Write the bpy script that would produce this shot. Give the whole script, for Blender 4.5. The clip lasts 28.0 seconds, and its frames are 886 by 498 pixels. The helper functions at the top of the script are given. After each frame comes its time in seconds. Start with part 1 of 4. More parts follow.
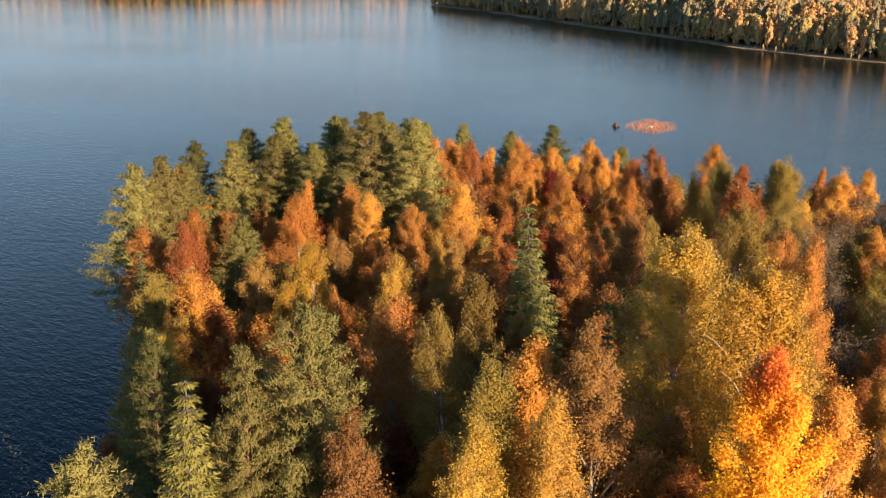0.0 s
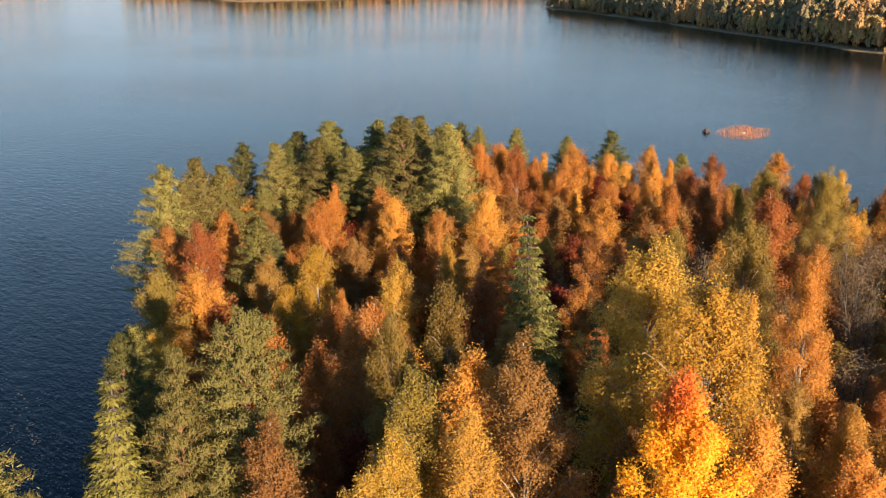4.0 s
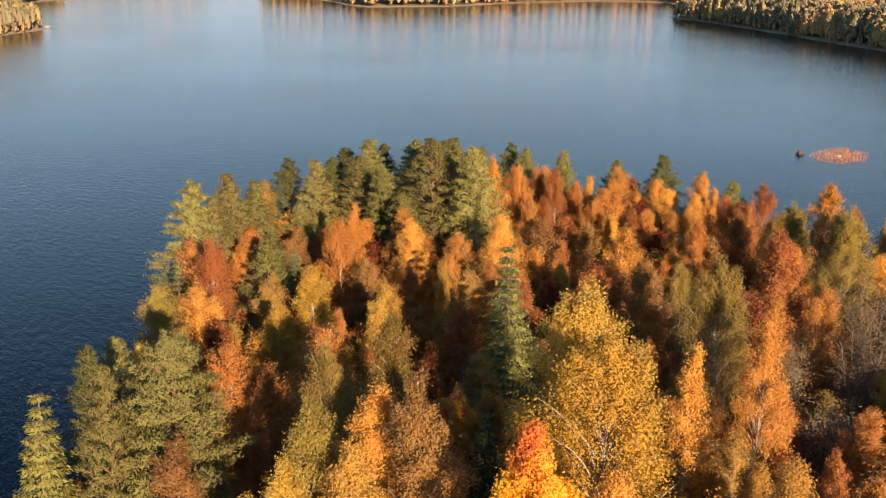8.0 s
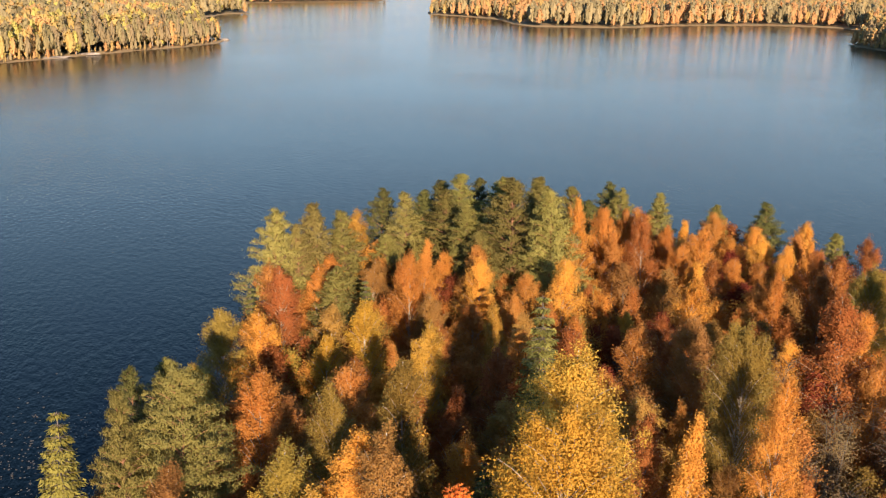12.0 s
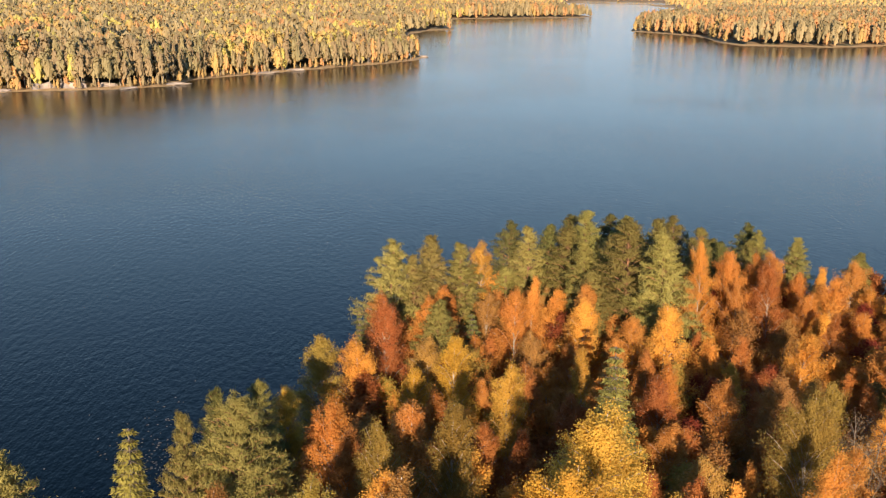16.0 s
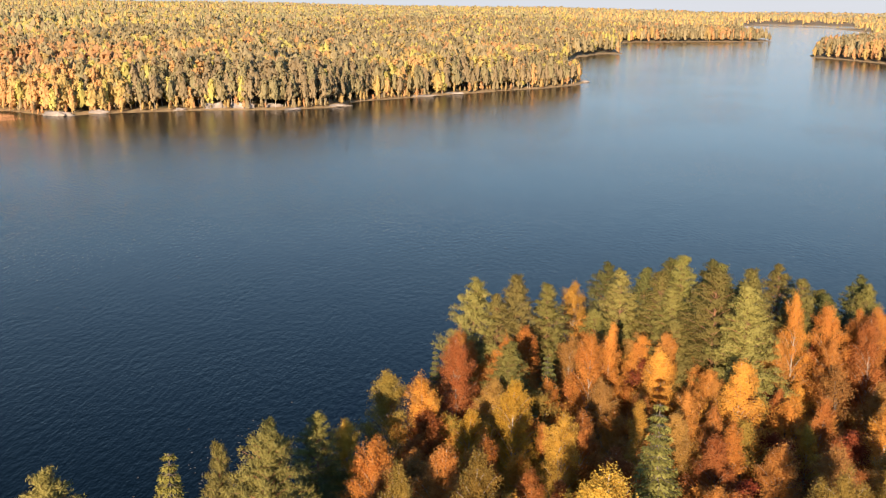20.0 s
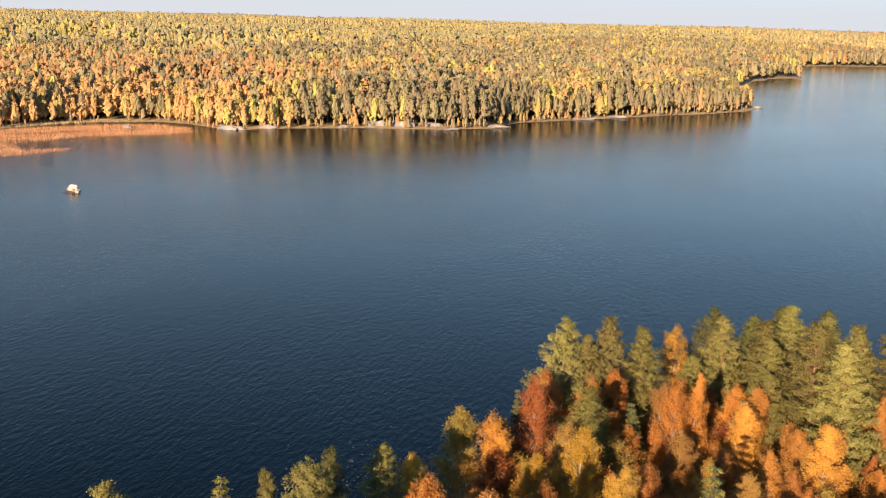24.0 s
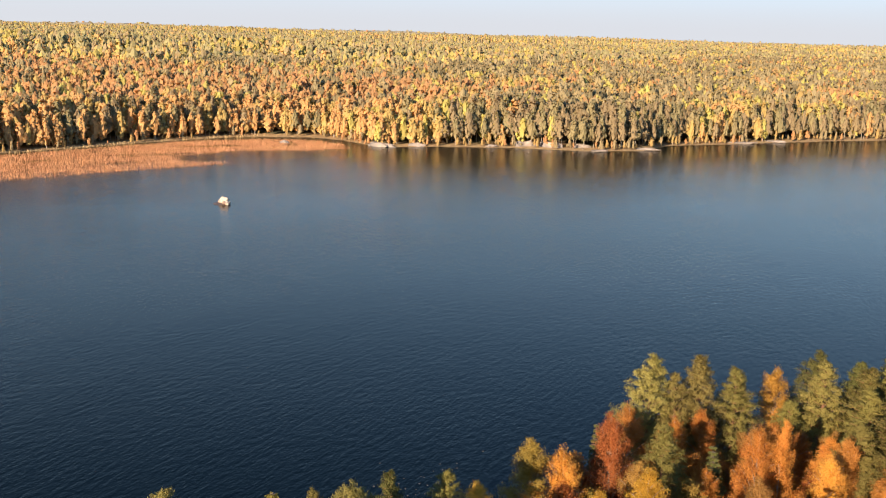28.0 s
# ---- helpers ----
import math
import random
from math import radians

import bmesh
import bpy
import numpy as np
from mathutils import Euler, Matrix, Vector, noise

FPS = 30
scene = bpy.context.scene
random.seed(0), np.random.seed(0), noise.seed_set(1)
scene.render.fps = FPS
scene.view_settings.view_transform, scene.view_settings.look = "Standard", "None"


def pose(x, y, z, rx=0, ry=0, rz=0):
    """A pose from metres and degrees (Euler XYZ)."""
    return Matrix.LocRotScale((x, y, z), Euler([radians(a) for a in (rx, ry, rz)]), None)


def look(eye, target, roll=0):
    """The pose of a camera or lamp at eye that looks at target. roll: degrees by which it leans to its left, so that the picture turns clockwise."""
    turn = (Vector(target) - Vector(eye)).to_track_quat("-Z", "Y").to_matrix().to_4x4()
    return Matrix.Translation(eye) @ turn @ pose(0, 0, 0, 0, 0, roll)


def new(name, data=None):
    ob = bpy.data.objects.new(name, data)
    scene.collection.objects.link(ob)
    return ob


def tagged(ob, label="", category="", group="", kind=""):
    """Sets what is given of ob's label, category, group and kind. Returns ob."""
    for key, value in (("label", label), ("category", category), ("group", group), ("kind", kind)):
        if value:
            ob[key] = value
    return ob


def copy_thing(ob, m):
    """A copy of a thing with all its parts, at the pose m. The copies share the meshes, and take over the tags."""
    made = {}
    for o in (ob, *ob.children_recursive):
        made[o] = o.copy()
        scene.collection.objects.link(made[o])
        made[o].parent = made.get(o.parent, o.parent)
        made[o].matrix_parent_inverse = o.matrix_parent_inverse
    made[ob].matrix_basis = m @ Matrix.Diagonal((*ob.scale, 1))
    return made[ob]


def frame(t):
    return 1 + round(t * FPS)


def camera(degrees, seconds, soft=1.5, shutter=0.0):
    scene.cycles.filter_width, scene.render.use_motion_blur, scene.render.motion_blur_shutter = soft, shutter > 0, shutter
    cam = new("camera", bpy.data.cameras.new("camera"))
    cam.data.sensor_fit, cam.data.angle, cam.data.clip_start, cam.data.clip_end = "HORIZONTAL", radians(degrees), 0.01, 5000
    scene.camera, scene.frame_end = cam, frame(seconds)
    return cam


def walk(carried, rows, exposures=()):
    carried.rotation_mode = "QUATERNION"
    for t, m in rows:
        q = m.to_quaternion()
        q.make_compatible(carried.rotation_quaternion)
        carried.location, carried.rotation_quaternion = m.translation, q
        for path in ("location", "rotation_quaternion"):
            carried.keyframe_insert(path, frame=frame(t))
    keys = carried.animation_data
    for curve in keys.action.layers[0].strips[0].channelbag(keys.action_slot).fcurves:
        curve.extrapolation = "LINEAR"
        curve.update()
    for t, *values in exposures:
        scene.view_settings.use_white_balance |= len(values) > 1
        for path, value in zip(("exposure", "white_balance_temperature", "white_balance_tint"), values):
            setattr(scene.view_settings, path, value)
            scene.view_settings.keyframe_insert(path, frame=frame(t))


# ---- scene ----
cam = camera(47.6, 28.0, soft=1.15)
PATH = [
    (0, (-6.183, -0.425, 34.921), (-7.547, 0.922, 34.354), 0.6),
    (0.5, (-5.605, 0.204, 34.913), (-6.98, 1.542, 34.346), 0.5),
    (1, (-5.005, 0.95, 34.906), (-6.393, 2.274, 34.339), 0.3),
    (1.5, (-4.379, 1.848, 34.913), (-5.788, 3.149, 34.345), 0.2),
    (2, (-3.798, 2.639, 34.9), (-5.23, 3.915, 34.334), 0.2),
    (2.5, (-3.152, 3.429, 34.921), (-4.606, 4.68, 34.354), 0.2),
    (3, (-2.559, 4.41, 34.921), (-4.037, 5.632, 34.354), -0.0),
    (3.5, (-1.936, 5.4, 34.933), (-3.438, 6.594, 34.368), -0.1),
    (5.5, (1.219, 9.023, 35.753), (-0.368, 10.102, 35.191), 0.2),
    (6, (2.225, 9.983, 36.061), (0.612, 11.025, 35.5), 0.1),
    (6.5, (2.958, 11.016, 36.281), (1.319, 12.017, 35.723), 0.3),
    (7, (3.647, 12.016, 36.525), (1.994, 12.993, 35.967), 0.3),
    (7.5, (4.282, 13.056, 36.778), (2.621, 14.022, 36.221), 0.3),
    (8, (4.941, 14.035, 36.98), (3.274, 14.992, 36.424), 0.3),
    (8.5, (5.53, 15.127, 37.132), (3.852, 16.062, 36.576), 0.4),
    (9, (6.159, 16.003, 37.475), (4.465, 16.909, 36.92), 0.6),
    (9.5, (6.872, 16.858, 37.787), (5.157, 17.727, 37.234), 0.7),
    (10, (7.379, 17.778, 38.064), (5.645, 18.611, 37.517), 0.8),
    (10.5, (8.034, 18.582, 38.416), (6.281, 19.379, 37.874), 0.9),
    (11, (8.549, 19.415, 38.791), (6.778, 20.171, 38.253), 0.9),
    (11.5, (9.076, 20.235, 39.167), (7.285, 20.947, 38.633), 1.1),
    (12, (9.552, 21.119, 39.525), (7.742, 21.785, 38.995), 1.1),
    (12.5, (10.155, 22.097, 39.999), (8.327, 22.712, 39.47), 0.9),
    (14.5, (11.985, 26.08, 41.356), (10.097, 26.489, 40.836), 0.5),
    (15, (12.334, 27.033, 41.609), (10.437, 27.397, 41.093), 0.7),
    (15.5, (12.678, 27.868, 41.922), (10.772, 28.192, 41.408), 0.8),
    (16, (12.933, 28.782, 42.179), (11.02, 29.066, 41.668), 0.9),
    (16.5, (13.081, 29.761, 42.424), (11.161, 30.003, 41.916), 0.9),
    (17, (13.314, 30.705, 42.709), (11.389, 30.906, 42.205), 0.9),
    (17.5, (13.534, 31.703, 42.979), (11.604, 31.864, 42.479), 0.8),
    (18, (13.695, 32.651, 43.307), (11.761, 32.771, 42.81), 1.0),
    (18.5, (13.982, 33.766, 43.555), (12.044, 33.842, 43.064), 0.8),
    (19, (14.136, 34.798, 43.837), (12.196, 34.833, 43.35), 0.8),
    (19.5, (14.3, 35.838, 44.192), (12.359, 35.83, 43.71), 0.8),
    (20, (14.432, 36.756, 44.499), (12.491, 36.709, 44.021), 1.0),
    (20.5, (14.393, 37.669, 44.833), (12.452, 37.579, 44.358), 1.1),
    (21, (14.311, 38.684, 45.124), (12.372, 38.55, 44.651), 1.2),
    (21.5, (14.384, 39.559, 45.431), (12.447, 39.384, 44.963), 1.3),
    (23.5, (14.229, 43.295, 46.557), (12.313, 42.953, 46.099), 1.4),
    (24, (14.144, 44.172, 46.743), (12.234, 43.79, 46.29), 1.5),
    (24.5, (13.998, 44.915, 46.885), (12.095, 44.497, 46.436), 1.6),
    (25, (13.958, 45.759, 47.062), (12.063, 45.3, 46.617), 1.6),
    (25.5, (13.926, 46.546, 47.274), (12.04, 46.049, 46.831), 1.7),
    (26, (13.827, 47.466, 47.555), (11.953, 46.925, 47.114), 1.6),
    (26.5, (13.727, 48.218, 47.754), (11.864, 47.635, 47.317), 1.7),
    (27, (13.44, 49.195, 47.95), (11.59, 48.572, 47.515), 1.7),
    (27.5, (13.197, 50.049, 48.049), (11.358, 49.392, 47.618), 1.8),
    (28, (13.011, 51.057, 48.266), (11.183, 50.368, 47.837), 1.7),
]
walk(cam, [(t, look(eye, target, roll)) for t, eye, target, roll in PATH], exposures=((0, 1.42, 6400, 12), (28, 1.42, 6400, 12)))

# ---- light and sky ----
SUN_AZ = (1.0, -0.2)      # where the sun stands, seen from the ground
SUN_EL = radians(16)
world = bpy.data.worlds.new("sky_world")
scene.world = world
world.use_nodes = True
wn = world.node_tree
sky = wn.nodes.new("ShaderNodeTexSky")
sky.sky_type = 'NISHITA'
sky.sun_disc = False
sky.sun_elevation = SUN_EL
sky.sun_rotation = math.atan2(SUN_AZ[0], SUN_AZ[1])
sky.air_density, sky.dust_density, sky.ozone_density = 1.0, 0.35, 2.8
tone = wn.nodes.new("ShaderNodeMix")
tone.data_type, tone.blend_type = 'RGBA', 'MULTIPLY'
tone.inputs[0].default_value, tone.inputs[7].default_value = 1.0, (0.74, 1.0, 1.08, 1)
wn.links.new(sky.outputs[0], tone.inputs[6])
# thin autumn haze: pale grey low over the horizon, clear deep blue higher up
up = wn.nodes.new("ShaderNodeTexCoord")
high_ = wn.nodes.new("ShaderNodeSeparateXYZ")
wn.links.new(up.outputs["Generated"], high_.inputs[0])
square = wn.nodes.new("ShaderNodeMath")
square.operation = 'MULTIPLY'
wn.links.new(high_.outputs[2], square.inputs[0])
wn.links.new(high_.outputs[2], square.inputs[1])
lift = wn.nodes.new("ShaderNodeMath")
lift.operation = 'MULTIPLY'
lift.inputs[1].default_value = -11.0
wn.links.new(square.outputs[0], lift.inputs[0])
fall = wn.nodes.new("ShaderNodeMath")
fall.operation = 'EXPONENT'
fall.use_clamp = True
wn.links.new(lift.outputs[0], fall.inputs[0])
clear = wn.nodes.new("ShaderNodeMix")
clear.data_type, clear.blend_type = 'RGBA', 'MULTIPLY'
clear.inputs[0].default_value, clear.inputs[7].default_value = 1.0, (0.58, 0.70, 0.80, 1)
wn.links.new(tone.outputs[2], clear.inputs[6])
veil = wn.nodes.new("ShaderNodeMix")
veil.data_type = 'RGBA'
veil.inputs[7].default_value = (3.15, 4.35, 5.2, 1)
wn.links.new(fall.outputs[0], veil.inputs[0])
wn.links.new(clear.outputs[2], veil.inputs[6])
rim = wn.nodes.new("ShaderNodeMapRange")
rim.interpolation_type = 'SMOOTHSTEP'
rim.inputs[1].default_value, rim.inputs[2].default_value = 0.09, 0.0
wn.links.new(high_.outputs[2], rim.inputs[0])
pale = wn.nodes.new("ShaderNodeMix")
pale.data_type = 'RGBA'
pale.inputs[7].default_value = (3.1, 3.2, 3.35, 1)
wn.links.new(rim.outputs[0], pale.inputs[0])
wn.links.new(veil.outputs[2], pale.inputs[6])
wn.links.new(pale.outputs[2], wn.nodes["Background"].inputs[0])
wn.nodes["Background"].inputs[1].default_value = 0.088
sun_data = bpy.data.lights.new("sun", 'SUN')
sun_data.energy, sun_data.angle, sun_data.color = 5.0, radians(0.6), (1.0, 0.79, 0.55)
sun = new("sun", sun_data)
flat = Vector((SUN_AZ[0], SUN_AZ[1], 0)).normalized()
sun_dir = flat * math.cos(SUN_EL) + Vector((0, 0, math.sin(SUN_EL)))
sun.matrix_world = look(sun_dir * 300, (0, 0, 0))

# ---- materials ----
rng = np.random.default_rng(7)


def node_mat(name):
    m = bpy.data.materials.new(name)
    m.use_nodes = True
    nt = m.node_tree
    nt.nodes.clear()
    out = nt.nodes.new("ShaderNodeOutputMaterial")
    return m, nt, out


def mix_col(nt, fac, a, b):
    n = nt.nodes.new("ShaderNodeMix")
    n.data_type = 'RGBA'
    for sock, val in ((n.inputs[0], fac), (n.inputs[6], a), (n.inputs[7], b)):
        if isinstance(val, bpy.types.NodeSocket):
            nt.links.new(val, sock)
        elif sock is n.inputs[0]:
            sock.default_value = val
        else:
            sock.default_value = (*val, 1)
    return n.outputs[2]


def noise_fac(nt, scale, detail=3.0, lo=0.35, hi=0.65, coords="Object"):
    tc = nt.nodes.new("ShaderNodeTexCoord") if coords == "Object" else nt.nodes.new("ShaderNodeNewGeometry")
    nz = nt.nodes.new("ShaderNodeTexNoise")
    nz.inputs["Scale"].default_value, nz.inputs["Detail"].default_value = scale, detail
    nt.links.new(tc.outputs["Object" if coords == "Object" else "Position"], nz.inputs["Vector"])
    mr = nt.nodes.new("ShaderNodeMapRange")
    mr.inputs[1].default_value, mr.inputs[2].default_value = lo, hi
    nt.links.new(nz.outputs[0], mr.inputs[0])
    return mr.outputs[0], nz.outputs[0]


def leaf_mat(name, a, b, c, glow=0.42, far=False, scale=0.35, turn=0.0, third=0.55, top=None):
    """Leaves that run from a to b by clump, with single leaves of c. glow: how much light they let through."""
    m, nt, out = node_mat(name)
    geo = nt.nodes.new("ShaderNodeNewGeometry")
    info = nt.nodes.new("ShaderNodeObjectInfo")
    f1, _ = noise_fac(nt, scale, 2.0, 0.38, 0.62, "World" if far else "Object")
    col = mix_col(nt, f1, a, b)
    pw = nt.nodes.new("ShaderNodeMath")
    pw.operation = 'MULTIPLY'
    nt.links.new(geo.outputs["Random Per Island"], pw.inputs[0])
    pw.inputs[1].default_value = third
    col = mix_col(nt, pw.outputs[0], col, c)
    if top:                                  # leaves that have turned further at the top of the tree
        tc = nt.nodes.new("ShaderNodeTexCoord")
        sep = nt.nodes.new("ShaderNodeSeparateXYZ")
        nt.links.new(tc.outputs["Object"], sep.inputs[0])
        _, raw = noise_fac(nt, 0.5, 2.0, 0.3, 0.7)
        lift = nt.nodes.new("ShaderNodeMath")
        lift.operation = 'MULTIPLY_ADD'
        lift.inputs[1].default_value = 6.0
        nt.links.new(raw, lift.inputs[0])
        nt.links.new(sep.outputs[2], lift.inputs[2])
        red = nt.nodes.new("ShaderNodeMapRange")
        red.inputs[1].default_value, red.inputs[2].default_value = 16.6, 18.4
        nt.links.new(lift.outputs[0], red.inputs[0])
        col = mix_col(nt, red.outputs[0], col, top)
    hsv = nt.nodes.new("ShaderNodeHueSaturation")
    mv = nt.nodes.new("ShaderNodeMapRange")
    mv.inputs[3].default_value, mv.inputs[4].default_value = 0.8, 1.2
    nt.links.new(info.outputs["Random"], mv.inputs[0])
    nt.links.new(mv.outputs[0], hsv.inputs["Value"])
    mh = nt.nodes.new("ShaderNodeMapRange")
    mh.inputs[3].default_value, mh.inputs[4].default_value = 0.488 + turn, 0.512 + turn
    nt.links.new(info.outputs["Random"], mh.inputs[0])
    nt.links.new(mh.outputs[0], hsv.inputs["Hue"])
    nt.links.new(col, hsv.inputs["Color"])
    d = nt.nodes.new("ShaderNodeBsdfPrincipled")
    d.inputs["Roughness"].default_value = 0.55
    d.inputs["Specular IOR Level"].default_value = 0.06
    t = nt.nodes.new("ShaderNodeBsdfTranslucent")
    nt.links.new(hsv.outputs[0], d.inputs["Base Color"])
    nt.links.new(hsv.outputs[0], t.inputs["Color"])
    mx = nt.nodes.new("ShaderNodeMixShader")
    mx.inputs[0].default_value = glow
    nt.links.new(d.outputs[0], mx.inputs[1])
    nt.links.new(t.outputs[0], mx.inputs[2])
    nt.links.new(mx.outputs[0], out.inputs[0])
    return m


def plain_mat(name, a, b, rough, scale, bump=0.0, c=None, detail=4.0, stretch=None, coords="Object"):
    m, nt, out = node_mat(name)
    f, raw = noise_fac(nt, scale, detail, 0.35, 0.65, coords)
    col = mix_col(nt, f, a, b)
    if c:
        f2, _ = noise_fac(nt, scale * 0.13, 3.0, 0.45, 0.6, coords)
        col = mix_col(nt, f2, col, c)
    d = nt.nodes.new("ShaderNodeBsdfPrincipled")
    d.inputs["Roughness"].default_value = rough
    nt.links.new(col, d.inputs["Base Color"])
    if bump:
        bp = nt.nodes.new("ShaderNodeBump")
        bp.inputs["Strength"].default_value, bp.inputs["Distance"].default_value = bump, 0.1
        nt.links.new(raw, bp.inputs["Height"])
        nt.links.new(bp.outputs[0], d.inputs["Normal"])
    nt.links.new(d.outputs[0], out.inputs[0])
    return m


def bark_birch():
    m, nt, out = node_mat("birch_bark")
    tc = nt.nodes.new("ShaderNodeTexCoord")
    mp = nt.nodes.new("ShaderNodeMapping")
    mp.inputs["Scale"].default_value = (3, 3, 9)
    nt.links.new(tc.outputs["Object"], mp.inputs[0])
    nz = nt.nodes.new("ShaderNodeTexNoise")
    nz.inputs["Scale"].default_value, nz.inputs["Detail"].default_value = 1.6, 5
    nt.links.new(mp.outputs[0], nz.inputs["Vector"])
    mr = nt.nodes.new("ShaderNodeMapRange")
    mr.inputs[1].default_value, mr.inputs[2].default_value = 0.56, 0.64
    nt.links.new(nz.outputs[0], mr.inputs[0])
    col = mix_col(nt, mr.outputs[0], (0.34, 0.29, 0.235), (0.05, 0.04, 0.035))
    d = nt.nodes.new("ShaderNodeBsdfPrincipled")
    d.inputs["Roughness"].default_value = 0.75
    nt.links.new(col, d.inputs["Base Color"])
    nt.links.new(d.outputs[0], out.inputs[0])
    return m


def water_mat():
    m, nt, out = node_mat("lake_water")
    geo = nt.nodes.new("ShaderNodeNewGeometry")
    heights = []
    for sx, sy, rot, scale, amount in ((0.55, 1.5, 24, 1.0, 0.75), (0.8, 1.6, -30, 2.3, 0.35), (0.05, 0.12, 15, 1.0, 0.5)):
        mp = nt.nodes.new("ShaderNodeMapping")
        mp.inputs["Scale"].default_value = (sx, sy, 1)
        mp.inputs["Rotation"].default_value = (0, 0, radians(rot))
        nt.links.new(geo.outputs["Position"], mp.inputs[0])
        nz = nt.nodes.new("ShaderNodeTexNoise")
        nz.inputs["Scale"].default_value, nz.inputs["Detail"].default_value = scale, 2.5
        nt.links.new(mp.outputs[0], nz.inputs["Vector"])
        mu = nt.nodes.new("ShaderNodeMath")
        mu.operation = 'MULTIPLY'
        mu.inputs[1].default_value = amount
        nt.links.new(nz.outputs[0], mu.inputs[0])
        heights.append(mu.outputs[0])
    add = nt.nodes.new("ShaderNodeMath")
    nt.links.new(heights[0], add.inputs[0])
    nt.links.new(heights[1], add.inputs[1])
    add2 = nt.nodes.new("ShaderNodeMath")
    nt.links.new(add.outputs[0], add2.inputs[0])
    nt.links.new(heights[2], add2.inputs[1])
    # calm and ruffled stretches
    f, _ = noise_fac(nt, 0.012, 3.0, 0.3, 0.7, "World")
    amp = nt.nodes.new("ShaderNodeMapRange")
    amp.inputs[3].default_value, amp.inputs[4].default_value = 0.55, 1.0
    nt.links.new(f, amp.inputs[0])
    sep = nt.nodes.new("ShaderNodeSeparateXYZ")           # the wind ruffles the open south-western water most
    nt.links.new(geo.outputs["Position"], sep.inputs[0])
    lee = nt.nodes.new("ShaderNodeMapRange")
    lee.interpolation_type = 'SMOOTHSTEP'
    lee.inputs[1].default_value, lee.inputs[2].default_value = -120, 250
    lee.inputs[3].default_value, lee.inputs[4].default_value = 1.0, 0.65
    nt.links.new(sep.outputs[1], lee.inputs[0])
    wind = nt.nodes.new("ShaderNodeMath")
    wind.operation = 'MULTIPLY'
    nt.links.new(amp.outputs[0], wind.inputs[0])
    nt.links.new(lee.outputs[0], wind.inputs[1])
    bp = nt.nodes.new("ShaderNodeBump")
    bp.inputs["Distance"].default_value = 0.15
    nt.links.new(wind.outputs[0], bp.inputs["Strength"])
    nt.links.new(add2.outputs[0], bp.inputs["Height"])
    d = nt.nodes.new("ShaderNodeBsdfPrincipled")
    d.inputs["Base Color"].default_value = (0.0008, 0.0024, 0.0026, 1)
    d.inputs["Roughness"].default_value = 0.07
    d.inputs["IOR"].default_value = 1.333
    d.inputs["Specular IOR Level"].default_value = 0.125
    nt.links.new(bp.outputs[0], d.inputs["Normal"])
    nt.links.new(d.outputs[0], out.inputs[0])
    return m


def ground_mat():
    m, nt, out = node_mat("forest_floor")
    f1, raw = noise_fac(nt, 0.5, 5.0, 0.35, 0.65, "World")
    f2, _ = noise_fac(nt, 0.06, 3.0, 0.4, 0.6, "World")
    a = mix_col(nt, f1, (0.20, 0.12, 0.055), (0.32, 0.17, 0.07))
    a = mix_col(nt, f2, a, (0.10, 0.09, 0.035))
    geo = nt.nodes.new("ShaderNodeNewGeometry")
    sep = nt.nodes.new("ShaderNodeSeparateXYZ")
    nt.links.new(geo.outputs["Position"], sep.inputs[0])
    mr = nt.nodes.new("ShaderNodeMapRange")
    mr.inputs[1].default_value, mr.inputs[2].default_value = 0.5, 0.8
    nt.links.new(sep.outputs[2], mr.inputs[0])
    shore = mix_col(nt, f1, (0.38, 0.26, 0.12), (0.24, 0.15, 0.07))
    col = mix_col(nt, mr.outputs[0], shore, a)
    d = nt.nodes.new("ShaderNodeBsdfPrincipled")
    d.inputs["Roughness"].default_value = 0.95
    bp = nt.nodes.new("ShaderNodeBump")
    bp.inputs["Strength"].default_value, bp.inputs["Distance"].default_value = 0.6, 0.3
    nt.links.new(raw, bp.inputs["Height"])
    nt.links.new(bp.outputs[0], d.inputs["Normal"])
    nt.links.new(col, d.inputs["Base Color"])
    nt.links.new(d.outputs[0], out.inputs[0])
    return m


